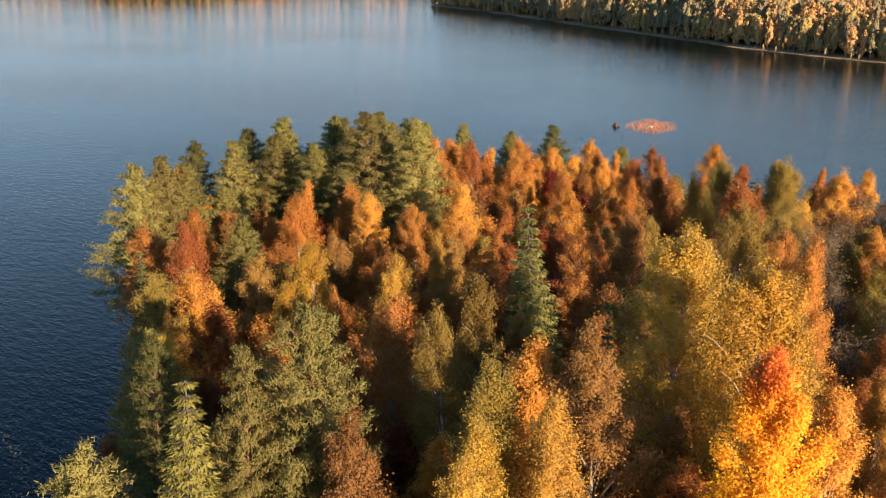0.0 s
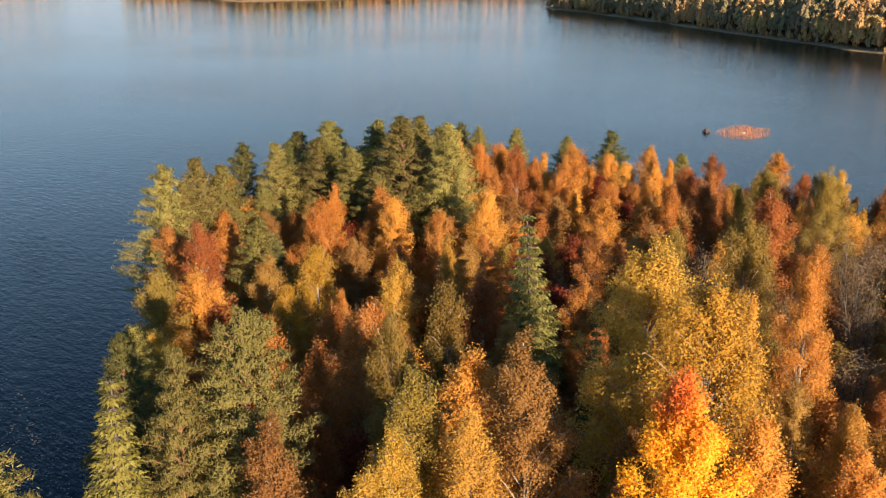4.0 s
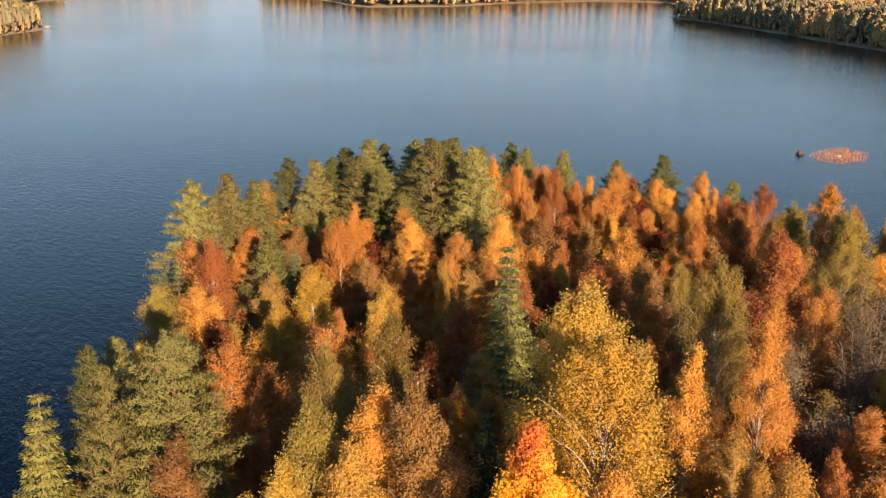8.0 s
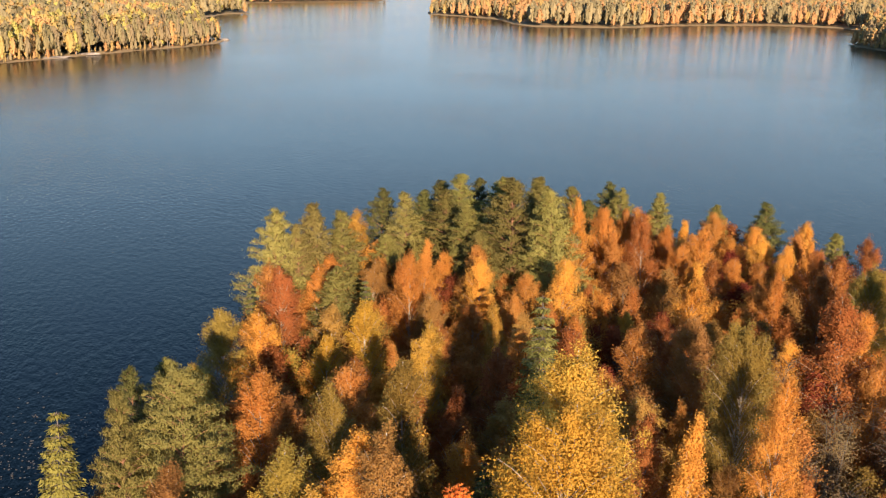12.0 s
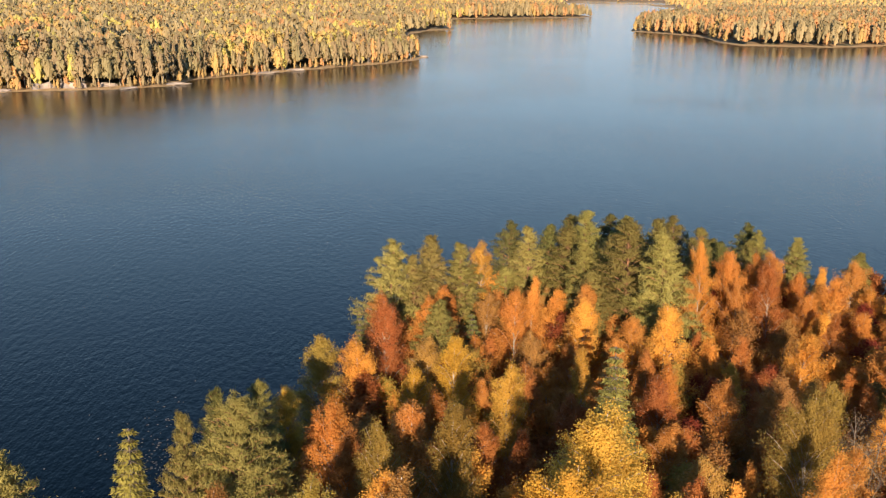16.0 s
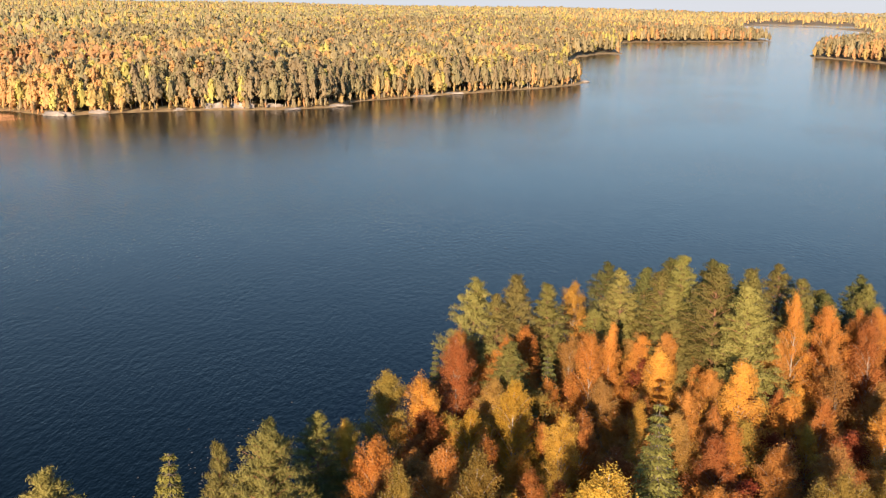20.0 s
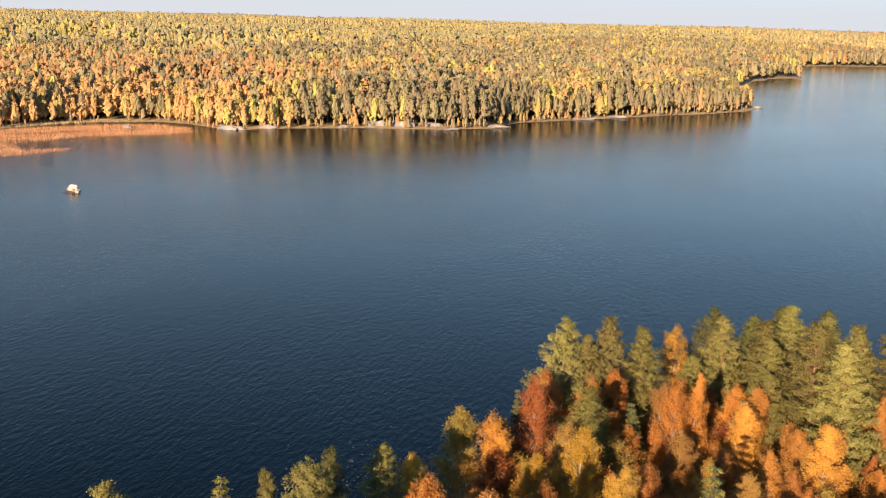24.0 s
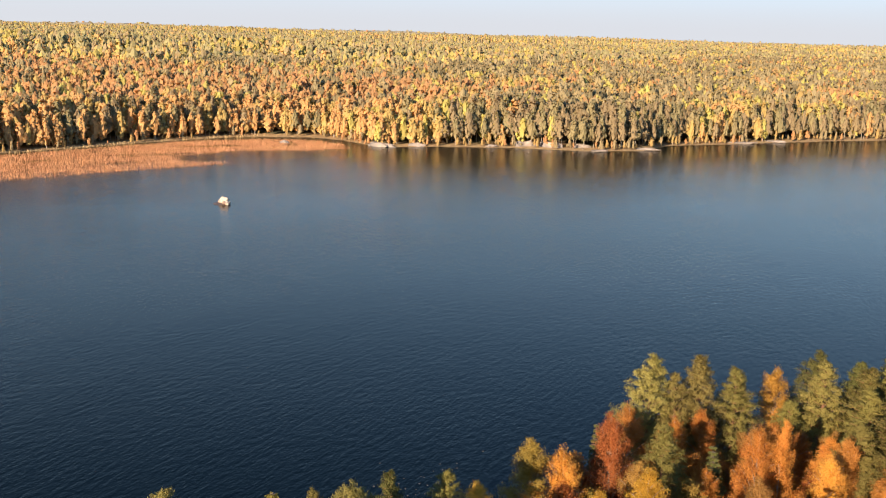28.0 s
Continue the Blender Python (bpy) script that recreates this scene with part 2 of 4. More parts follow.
LEAF = {
    "orange": leaf_mat("leaves_orange", (0.55, 0.245, 0.05), (0.48, 0.185, 0.04), (0.64, 0.33, 0.075)),
    "rust": leaf_mat("leaves_rust", (0.42, 0.165, 0.045), (0.47, 0.21, 0.06), (0.32, 0.11, 0.035)),
    "gold": leaf_mat("leaves_gold", (0.52, 0.29, 0.05), (0.40, 0.22, 0.045), (0.60, 0.38, 0.08)),
    "bronze": leaf_mat("leaves_bronze", (0.36, 0.20, 0.06), (0.42, 0.24, 0.065), (0.29, 0.135, 0.045)),
    "yellow": leaf_mat("leaves_yellow", (0.52, 0.295, 0.042), (0.42, 0.24, 0.045), (0.60, 0.37, 0.055)),
    "yellowgreen": leaf_mat("leaves_yellow_green", (0.48, 0.29, 0.045), (0.34, 0.235, 0.045), (0.56, 0.36, 0.05)),
    "olive": leaf_mat("leaves_olive", (0.30, 0.21, 0.05), (0.36, 0.235, 0.05), (0.22, 0.16, 0.04)),
    "brown": leaf_mat("leaves_grey_brown", (0.24, 0.165, 0.085), (0.18, 0.12, 0.065), (0.32, 0.21, 0.10)),
    "maple": leaf_mat("leaves_maple", (0.76, 0.36, 0.025), (0.72, 0.25, 0.025), (0.80, 0.46, 0.04), scale=0.25, top=(0.66, 0.15, 0.04)),
    "red": leaf_mat("leaves_red", (0.55, 0.08, 0.03), (0.60, 0.14, 0.03), (0.45, 0.04, 0.02)),
    "wine": leaf_mat("leaves_wine", (0.22, 0.055, 0.03), (0.30, 0.08, 0.03), (0.16, 0.035, 0.02)),
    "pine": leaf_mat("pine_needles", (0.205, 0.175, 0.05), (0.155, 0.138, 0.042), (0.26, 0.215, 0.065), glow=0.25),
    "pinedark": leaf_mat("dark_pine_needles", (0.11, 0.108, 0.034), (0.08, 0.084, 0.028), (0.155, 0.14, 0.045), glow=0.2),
    # lighter copy of the pine needles, with sunlight painted into the colour
    "pine_sunlit": leaf_mat("sunlit_pine_needles", (0.26, 0.215, 0.065), (0.205, 0.175, 0.052), (0.32, 0.26, 0.08), glow=0.25),
    "spruce": leaf_mat("spruce_needles", (0.21, 0.172, 0.042), (0.15, 0.128, 0.034), (0.26, 0.205, 0.05), glow=0.2),
}
BIRCH_BARK = bark_birch()
PINE_BARK = plain_mat("pine_bark", (0.20, 0.09, 0.045), (0.11, 0.06, 0.04), 0.9, 3.0, 0.6, (0.26, 0.12, 0.055))
LIMB = plain_mat("birch_limb", (0.36, 0.29, 0.23), (0.22, 0.17, 0.13), 0.85, 3.0)
GREY_BARK = plain_mat("grey_bark", (0.13, 0.10, 0.08), (0.07, 0.055, 0.045), 0.9, 4.0, 0.6)
WATER = water_mat()
GROUND = ground_mat()
ROCK = plain_mat("shore_rock", (0.33, 0.27, 0.22), (0.24, 0.19, 0.16), 0.85, 0.9, 0.7, (0.18, 0.15, 0.13))
PALE_ROCK = plain_mat("bleached_rock", (0.52, 0.43, 0.34), (0.42, 0.33, 0.26), 0.8, 1.6, 0.5, (0.28, 0.19, 0.14))
WET_ROCK = plain_mat("wet_rock", (0.10, 0.07, 0.055), (0.06, 0.045, 0.04), 0.4, 2.0, 0.6)
REED = leaf_mat("reed_stems", (0.50, 0.215, 0.115), (0.40, 0.15, 0.08), (0.56, 0.30, 0.17), glow=0.2, far=True, scale=0.12)
REED_PALE = leaf_mat("dry_reed_stems", (0.50, 0.33, 0.17), (0.40, 0.24, 0.12), (0.56, 0.38, 0.2), glow=0.2, far=True, scale=0.1)
PAD = plain_mat("floating_leaves", (0.09, 0.07, 0.05), (0.14, 0.11, 0.075), 0.6, 3.0)


# ---- mesh helpers ----
def tri_mesh(name, verts, tris, mat=None, smooth=False):
    verts, tris = np.asarray(verts, np.float32), np.asarray(tris, np.int32)
    me = bpy.data.meshes.new(name)
    me.vertices.add(len(verts))
    me.vertices.foreach_set("co", verts.ravel())
    k = tris.shape[1]
    me.loops.add(tris.size)
    me.loops.foreach_set("vertex_index", tris.ravel())
    me.polygons.add(len(tris))
    me.polygons.foreach_set("loop_start", np.arange(0, tris.size, k, dtype=np.int32))
    me.polygons.foreach_set("loop_total", np.full(len(tris), k, np.int32))
    if smooth:
        me.polygons.foreach_set("use_smooth", np.ones(len(tris), bool))
    me.update(calc_edges=True)
    if mat:
        me.materials.append(mat)
    return me


def unit(v):
    return v / np.maximum(np.linalg.norm(v, axis=-1, keepdims=True), 1e-9)


def leaf_tris(centres, size, r, hang=0.0, long=1.0, outward=None, face=1.0):
    """One triangle a leaf at each centre, turned to the outside of the crown; hang: how far the tips point down."""
    n = len(centres)
    up = r.normal(size=(n, 3))
    if outward is not None:
        up = unit(up) + unit(outward(centres)) * face
    up = unit(up)
    a = r.normal(size=(n, 3))
    a[:, 2] -= hang * 1.5
    a = unit(a - up * (a * up).sum(1, keepdims=True))
    b = np.cross(up, a)
    s = (size * r.uniform(0.65, 1.35, n))[:, None]
    v = np.stack((centres + a * s * long, centres - a * s * 0.5 * long + b * s * 0.62, centres - a * s * 0.5 * long - b * s * 0.62), 1)
    return v.reshape(-1, 3)


def lean_normals(verts, outward, share=0.7, hearts=None, clump=0.0):
    """Leaf normals leaning towards the outside of the crown and of their own clump, as real leaves face the light."""
    t = verts.reshape(-1, 3, 3)
    face = unit(np.cross(t[:, 1] - t[:, 0], t[:, 2] - t[:, 0]))
    mid_ = t.mean(1)
    out_ = unit(outward(mid_))
    if hearts is not None:
        out_ = unit(out_ + unit(mid_ - hearts + (0, 0, 0.08)) * clump)
    inward = (face * out_).sum(1) < 0
    t[inward] = t[inward][:, ::-1]          # every leaf shows its upper side outwards
    face[inward] *= -1
    return np.repeat(unit(face * (1 - share) + out_ * share), 3, 0)


def crown_outward(c):
    r_ = np.hypot(c[:, 0], c[:, 1])
    return np.column_stack((c[:, 0], c[:, 1], 0.45 * r_ + 0.25))


def soup(name, verts, mat, normals=None):
    me = tri_mesh(name, verts, np.arange(len(verts)).reshape(-1, 3), mat)
    if normals is not None:
        me.attributes.new("custom_normal", 'FLOAT_VECTOR', 'POINT').data.foreach_set("vector", normals.astype(np.float32).ravel())
    return me


def tubes(paths, sides=5):
    """Tapered tubes: each path is (points (k,3), radii (k,))."""
    vs, fs, base = [], [], 0
    ang = np.arange(sides) * 2 * np.pi / sides
    for pts, rad in paths:
        pts = np.asarray(pts, float)
        d = unit(np.gradient(pts, axis=0))
        ref = np.where(np.abs(d[:, 2:3]) > 0.9, np.array([[1.0, 0, 0]]), np.array([[0, 0, 1.0]]))
        u = unit(np.cross(d, ref))
        w = np.cross(d, u)
        ring = pts[:, None] + np.asarray(rad)[:, None, None] * (np.cos(ang)[None, :, None] * u[:, None] + np.sin(ang)[None, :, None] * w[:, None])
        k = len(pts)
        vs.append(ring.reshape(-1, 3))
        i = base + np.arange((k - 1) * sides).reshape(k - 1, sides)
        j = np.roll(i, -1, 1)
        fs.append(np.stack((i, j, j + sides, i + sides), -1).reshape(-1, 4))
        base += k * sides
    return np.concatenate(vs), np.concatenate(fs)


def tube_mesh(name, paths, mat, sides=5):
    v, f = tubes(paths, sides)
    return tri_mesh(name, v, f, mat, True)


# ---- the shores ----
PENINSULA = [(-91, 43), (-83, 37), (-73, 31), (-63, 25.5), (-53, 17.5), (-47, 9), (-42, -2), (-34, -14), (-20, -34), (20, -70), (120, -110),
             (260, -60), (280, 160), (120, 190), (20, 150), (-12, 130), (-36, 119), (-52, 111), (-66, 105), (-79, 103), (-90, 95), (-99, 82), (-103, 68), (-101, 55)]
WEST = [(-120, -330), (-190, -262), (-240, -233), (-285, -216), (-320, -205), (-362, -186), (-378, -160), (-372, -138), (-362, -122), (-378, -98), (-392, -74),
        (-398, -42), (-413, -22), (-441, -14), (-480, 23), (-510, 50), (-533, 77), (-560, 96), (-583, 104), (-615, 92), (-720, 100), (-860, 128), (-922, 152), (-940, 180),
        (-985, 180), (-1100, 196), (-1240, 224), (-1300, 330), (-1378, 446), (-1480, 450), (-1900, 520), (-2760, 780), (-2800, 1300), (-25000, 1900), (-25000, -25000), (1200, -25000), (300, -900)]
NORTH = [(-160, 352), (-205, 361), (-245, 377), (-316, 407), (-370, 432), (-426, 456), (-516, 486), (-540, 540), (-640, 625), (-708, 645), (-745, 600), (-735, 500), (-702, 428),
         (-726, 358), (-772, 366), (-850, 385), (-900, 372), (-948, 352), (-1040, 385), (-1300, 560), (-2650, 1010), (-25000, 1700), (-25000, 25000), (1500, 25000), (900, 700), (300, 330), (100, 322), (-40, 335)]


def shore_distance(p, poly):
    """Distance of the points p from the polygon's edge: plus inside, minus outside."""
    q = np.asarray(poly, float)
    best, inside = np.full(len(p), 1e9), np.zeros(len(p), bool)
    for a, b in zip(q, np.roll(q, -1, 0)):
        ab = b - a
        t = np.clip(((p - a) @ ab) / (ab @ ab), 0, 1)
        best = np.minimum(best, np.hypot(*(p - a - t[:, None] * ab).T))
        cross = (a[1] > p[:, 1]) != (b[1] > p[:, 1])
        with np.errstate(divide='ignore', invalid='ignore'):
            inside ^= cross & (p[:, 0] < (b[0] - a[0]) * (p[:, 1] - a[1]) / (b[1] - a[1]) + a[0])
    return np.where(inside, best, -best)


def wobble(p, size):
    """Smooth uneven values of about -1 to 1."""
    x, y = p[:, 0] / size, p[:, 1] / size
    return (np.sin(x + 1.7 * np.sin(y * 0.7)) + np.sin(y * 1.3 + 1.1 * np.sin(x * 0.9 + 2)) + np.sin((x + y) * 2.1 + 1) * 0.5) / 2.5


def ground_height(p):
    p = np.asarray(p, float).reshape(-1, 2)
    dp = shore_distance(p, PENINSULA) + wobble(p, 3.5) * 1.2
    df = np.maximum(shore_distance(p, WEST), shore_distance(p, NORTH)) + wobble(p, 9) * 2.0
    d = np.maximum(dp, df)
    h = np.where(d > 0, 0.12 * np.minimum(d, 4) + 1.6 * (1 - np.exp(-np.maximum(d - 4, 0) / 25)), np.maximum(d * 0.12, -3))
    hills = np.clip((df - 40) / 500, 0, 1) * (9 + 7 * wobble(p, 240))
    return h + np.where(df > 0, hills, 0)


def spread(parts):
    out = [parts[0][0]]
    for a, b, step in parts:
        out += list(np.linspace(a, b, max(2, int(round((b - a) / step)) + 1))[1:])
    return np.array(out)


gx = spread([(-26000, -4950, 2600), (-4950, -1500, 170), (-1500, -640, 28), (-640, -110, 7), (-110, 10, 2.5), (10, 100, 12), (100, 4950, 350), (4950, 26000, 5000)])
gy = spread([(-26000, -4950, 2600), (-4950, -340, 260), (-340, -40, 7), (-40, 125, 2.5), (125, 330, 12), (330, 500, 7), (500, 700, 20), (700, 4950, 220), (4950, 26000, 2600)])
mx_, my_ = np.meshgrid(gx, gy)
pts2 = np.stack((mx_.ravel(), my_.ravel()), 1)
gv = np.column_stack((pts2, ground_height(pts2)))
nx = len(gx)
ii = (np.arange(len(gy) - 1)[:, None] * nx + np.arange(nx - 1)[None]).ravel()
ground = new("ground", tri_mesh("ground", gv, np.stack((ii, ii + 1, ii + nx + 1, ii + nx), 1), GROUND, True))
tagged(ground, "forest floor with leaf litter and tan grassy lake margins", "ground", kind="structure")
water = new("water", tri_mesh("water", [(-26000, -26000, 0), (26000, -26000, 0), (26000, 26000, 0), (-26000, 26000, 0)], [(0, 1, 2, 3)], WATER))
tagged(water, "dark blue lake water ruffled by small wind ripples", "lake", kind="structure")


# ---- the kinds of tree, each 16 m tall as built ----
HIGH = 16.0


def trunk_path(r, lean=0.3, top=0.97, thick=0.12, k=9):
    z = np.linspace(-0.4, HIGH * top, k)
    sway = np.cumsum(r.normal(0, 0.10, (k, 2)), 0) * np.linspace(0, 1, k)[:, None] + r.normal(0, lean, 2) * (z / HIGH)[:, None] ** 2
    return np.column_stack((sway, z)), thick * (1 - 0.93 * np.linspace(0, 1, k)) + 0.012


def on_trunk(path, z):
    return np.array([np.interp(z, path[:, 2], path[:, 0]), np.interp(z, path[:, 2], path[:, 1]), z])


def branch(a, b, droop, k=5):
    t = np.linspace(0, 1, k)[:, None]
    p = a + (b - a) * t
    p[:, 2] += (np.sin(t[:, 0] * np.pi) * 0.35 - droop * t[:, 0] ** 2) * np.linalg.norm(b - a) * 0.35
    return p


def birch_meshes(seed, low=0.2, wide=2.2, peak=0.3, limbs=62, clumps=5, leaves=80, size=0.085, clump=0.42, hang=1.0, round_=0.85, tops=3):
    """Trunk, limbs and crown of a birch-like tree. low: where the crown starts; peak: where it is widest; tops: how many leading shoots."""
    r = np.random.default_rng(seed)
    path, rad = trunk_path(r)
    paths, hearts = [], []
    side = [(r.uniform(0, 6.28), r.uniform(0.2, 0.34) * wide, r.uniform(0.84, 0.95)) for _ in range(tops)]
    for i in range(limbs):
        f = (i + r.uniform(0, 1)) / limbs
        f = f ** 1.12
        z = HIGH * (low + (0.96 - low) * f)
        ang = i * 2.399 + r.normal(0, 0.5)
        env = wide * (np.minimum(f / peak, 1) ** 0.55) * np.clip((1.02 - f) / (1.02 - peak), 0, 1) ** round_
        env *= 0.92 + 0.2 * math.sin(2 * ang + seed + f * 6) + 0.14 * math.sin(3 * ang + f * 15 + seed)
        reach = env * r.uniform(0.62, 1.08)
        root = on_trunk(path, max(1.5, z - reach * 1.25 - 0.3))
        tip = on_trunk(path, z) + np.array([math.cos(ang) * reach, math.sin(ang) * reach, r.normal(0.1, 0.2)])
        p = branch(root, tip, 0.1, 6)
        paths.append((p, np.linspace(0.045, 0.01, len(p))))
        for j in range(clumps):
            t = 1.0 - 0.7 * (j + r.uniform(0, 0.7)) / clumps
            x = t * 5
            k = min(4, int(x))
            c = p[k] + (p[k + 1] - p[k]) * (x - k)
            c = c + r.normal(0, 0.17, 3) * reach * (0.4 + 0.6 * j / clumps) * np.array([1, 1, 0.7])
            hearts.append((c, f, t))
    for ang, off, h in side:                                  # leading shoots that give the crown its pointed top
        foot, tip = on_trunk(path, HIGH * (h - 0.22)), np.array([math.cos(ang) * off, math.sin(ang) * off, 0.0])
        tip += on_trunk(path, HIGH * h)
        p = branch(foot, tip, -0.1)
        paths.append((p, np.linspace(0.03, 0.006, len(p))))
        hearts += [(foot + (tip - foot) * t, h, 1.0) for t in (0.5, 0.62, 0.74, 0.86, 0.97)]
    hearts += [(on_trunk(path, HIGH * h) + r.normal(0, 0.09, 3), h, 1.0) for h in np.linspace(0.8, 0.99, 12)]
    cs, own = [], []
    for c, f, t in hearts:
        n = max(16, int(leaves * r.uniform(0.55, 1.45) * (1.0 if t > 0.6 else 0.6)))
        s = clump * (0.6 + 0.55 * (1 - f)) * r.uniform(0.75, 1.3)
        q = np.clip(r.normal(0, 0.62, (n, 3)), -1.1, 1.1) * s
        q[:, 2] = q[:, 2] * 1.1 - np.minimum(np.abs(r.normal(0, 0.9, n)), 1.8) * s * hang
        cs.append(c + q)
        own.append(np.broadcast_to(c, (n, 3)))
    cs, own = np.concatenate(cs), np.concatenate(own)
    tri = leaf_tris(cs, size, r, min(hang, 1) * 0.6, 1.0, crown_outward, 0.5)
    return tubes([(path, rad)], 7), tubes(paths, 3), tri, lean_normals(tri, crown_outward, 0.42, own, 0.7)


def pine_meshes(seed, low=0.3, wide=2.5, whorls=22, tufts=12, needles=42, size=0.2, peak=0.22, round_=0.83):
    """A Scots pine: whorls of upswept boughs that carry rounded tufts of needles."""
    r = np.random.default_rng(seed)
    path, rad = trunk_path(r, 0.25, 0.985, 0.19)
    paths, vs, own = [], [], []

    def tuft(c, d0, s):
        n = int(needles * r.uniform(0.7, 1.3))
        d = unit(r.normal(size=(n, 3)) + d0 * 0.7)
        w = unit(np.cross(d, r.normal(size=(n, 3)))) * 0.026
        o = c + r.normal(0, 0.5, (n, 3)) * s * np.array([1, 1, 0.6])
        ln = size * (0.6 + s) * r.uniform(0.7, 1.3, (n, 1))
        vs.append(np.stack((o + d * ln, o + w, o - w), 1).reshape(-1, 3))
        own.append(np.broadcast_to(c - (0, 0, 0.12), (n, 3)))

    for i in range(whorls):
        f = ((i + 0.4) / whorls) ** 0.9
        z = HIGH * (low + (0.98 - low) * f)
        env = wide * min(1, (f / peak) ** 0.5 + 0.35) * min(1, (1.03 - f) / (1.03 - peak)) ** round_
        k = int(r.integers(4, 7))
        turn = r.uniform(0, 6.28)
        for j in range(k):
            ang = turn + (j + r.uniform(-0.3, 0.3)) * 6.283 / k
            reach = env * r.uniform(0.62, 1.12)
            out_ = np.array([math.cos(ang), math.sin(ang), 0])
            root = on_trunk(path, z + r.normal(0, 0.12))
            tip = root + out_ * reach + np.array([0, 0, reach * (0.08 + 0.55 * f) + 0.1])
            p = branch(root, tip, -0.15)
            paths.append((p, np.linspace(0.05, 0.012, len(p))))
            across = np.array([-out_[1], out_[0], 0])
            m = max(3, int(tufts * (0.35 + 0.9 * reach / wide)))
            for q in range(m):
                t = 1 - 0.82 * (q + r.uniform(0, 0.8)) / m
                x = t * 4
                a = min(3, int(x))
                c = p[a] + (p[a + 1] - p[a]) * (x - a) + across * r.normal(0, 0.26) * reach * (1.15 - t) + np.array([0, 0, r.normal(0.06, 0.1)])
                tuft(c, unit(out_ * 0.6 + (0, 0, 0.9)), 0.21 + 0.17 * min(1, reach / wide) * r.uniform(0.6, 1.3))
    for h in np.linspace(0.93, 1.0, 6):
        tuft(on_trunk(path, HIGH * h), np.array([0, 0, 1.0]), 0.12)
    vs, own = np.concatenate(vs), np.concatenate(own)
    return tubes([(path, rad)], 7), tubes(paths, 3), vs, lean_normals(vs, crown_outward, 0.6, own, 1.0)


def spruce_meshes(seed, wide=2.7, tiers=23, low=0.05, needles=30000):
    r = np.random.default_rng(seed)
    path, rad = trunk_path(r, 0.08, 0.965, 0.17)
    paths, segs = [], []
    for i in range(tiers):
        f = (i + 0.3) / tiers
        z = HIGH * (low + (0.985 - low) * f ** 0.92)
        reach0 = wide * (1 - f) ** 1.0 + 0.15
        n = int(8 + 5 * (1 - f))
        for j in range(n):
            ang = (j + r.uniform(-0.25, 0.25)) * 2 * math.pi / n + i * 1.3
            reach = reach0 * r.uniform(0.72, 1.12)
            a = on_trunk(path, z)
            t = np.linspace(0, 1, 5)[:, None]
            p = a + np.array([math.cos(ang), math.sin(ang), 0]) * reach * t
            p[:, 2] += reach * (-0.42 * t[:, 0] + 0.24 * t[:, 0] ** 3 + 0.25 * f)
            paths.append((p, np.linspace(0.025, 0.006, 5)))
            segs.append((p, reach))
    total = sum(s for _, s in segs)
    vs = []
    for p, reach in segs:
        n = max(6, int(needles * reach / total))
        t = r.uniform(0.1, 1.03, n) ** 0.8
        x = t * 4
        k = np.clip(x.astype(int), 0, 3)
        c = p[k] + (p[k + 1] - p[k]) * (x - k)[:, None]
        along = unit(p[-1] - p[0])
        side = unit(np.cross(along, np.array([0, 0, 1.0])))
        off = r.normal(0, 0.3, n) * (0.35 + 0.65 * reach / wide)
        c = c + side * off[:, None]
        c[:, 2] -= np.abs(r.normal(0, 0.09, n)) + np.abs(off) * 0.25
        d = unit(side * np.sign(off)[:, None] * 0.8 + along * 0.7 + np.array([0, 0, -0.6]) + r.normal(0, 0.35, (n, 3)))
        w = unit(np.cross(d, r.normal(size=(n, 3)))) * 0.045
        ln = r.uniform(0.14, 0.28, (n, 1))
        vs.append(np.stack((c + d * ln, c + w, c - w), 1).reshape(-1, 3))
    vs = np.concatenate(vs)
    return tubes([(path, rad)], 7), tubes(paths, 3), vs, lean_normals(vs, crown_outward, 0.5)


def bush_meshes(seed, stems=7, wide=2.6, leaves=7000, twigs=26):
    """A many-stemmed, half bare willow or alder."""
    r = np.random.default_rng(seed)
    paths, fine, cs = [], [], []
    for i in range(stems):
        ang, out_ = i * 2.399, wide * r.uniform(0.3, 0.8)
        top = np.array([math.cos(ang) * out_, math.sin(ang) * out_, HIGH * r.uniform(0.6, 0.93)])
        p = branch(np.array([math.cos(ang) * 0.2, math.sin(ang) * 0.2, -0.3]), top, -0.1, 6)
        paths.append((p, np.linspace(0.1, 0.02, 6)))
        for j in range(twigs):
            t = r.uniform(0.3, 1)
            k = min(4, int(t * 5))
            a = p[k] + (p[k + 1] - p[k]) * (t * 5 - k)
            b = a + np.array([r.normal(0, 0.9), r.normal(0, 0.9), r.uniform(0.5, 2.0)])
            q = branch(a, b, 0.0, 4)
            fine.append((q, np.linspace(0.03, 0.01, 4)))
            n = leaves // (stems * twigs)
            cs.append(a + (b - a) * r.uniform(0.2, 1.1, (n, 1)) + r.normal(0, 0.42, (n, 3)))
    tri = leaf_tris(np.concatenate(cs), 0.085, r, 0.2)
    return tubes(paths, 5), tubes(fine, 3), tri, lean_normals(tri, crown_outward, 0.5)


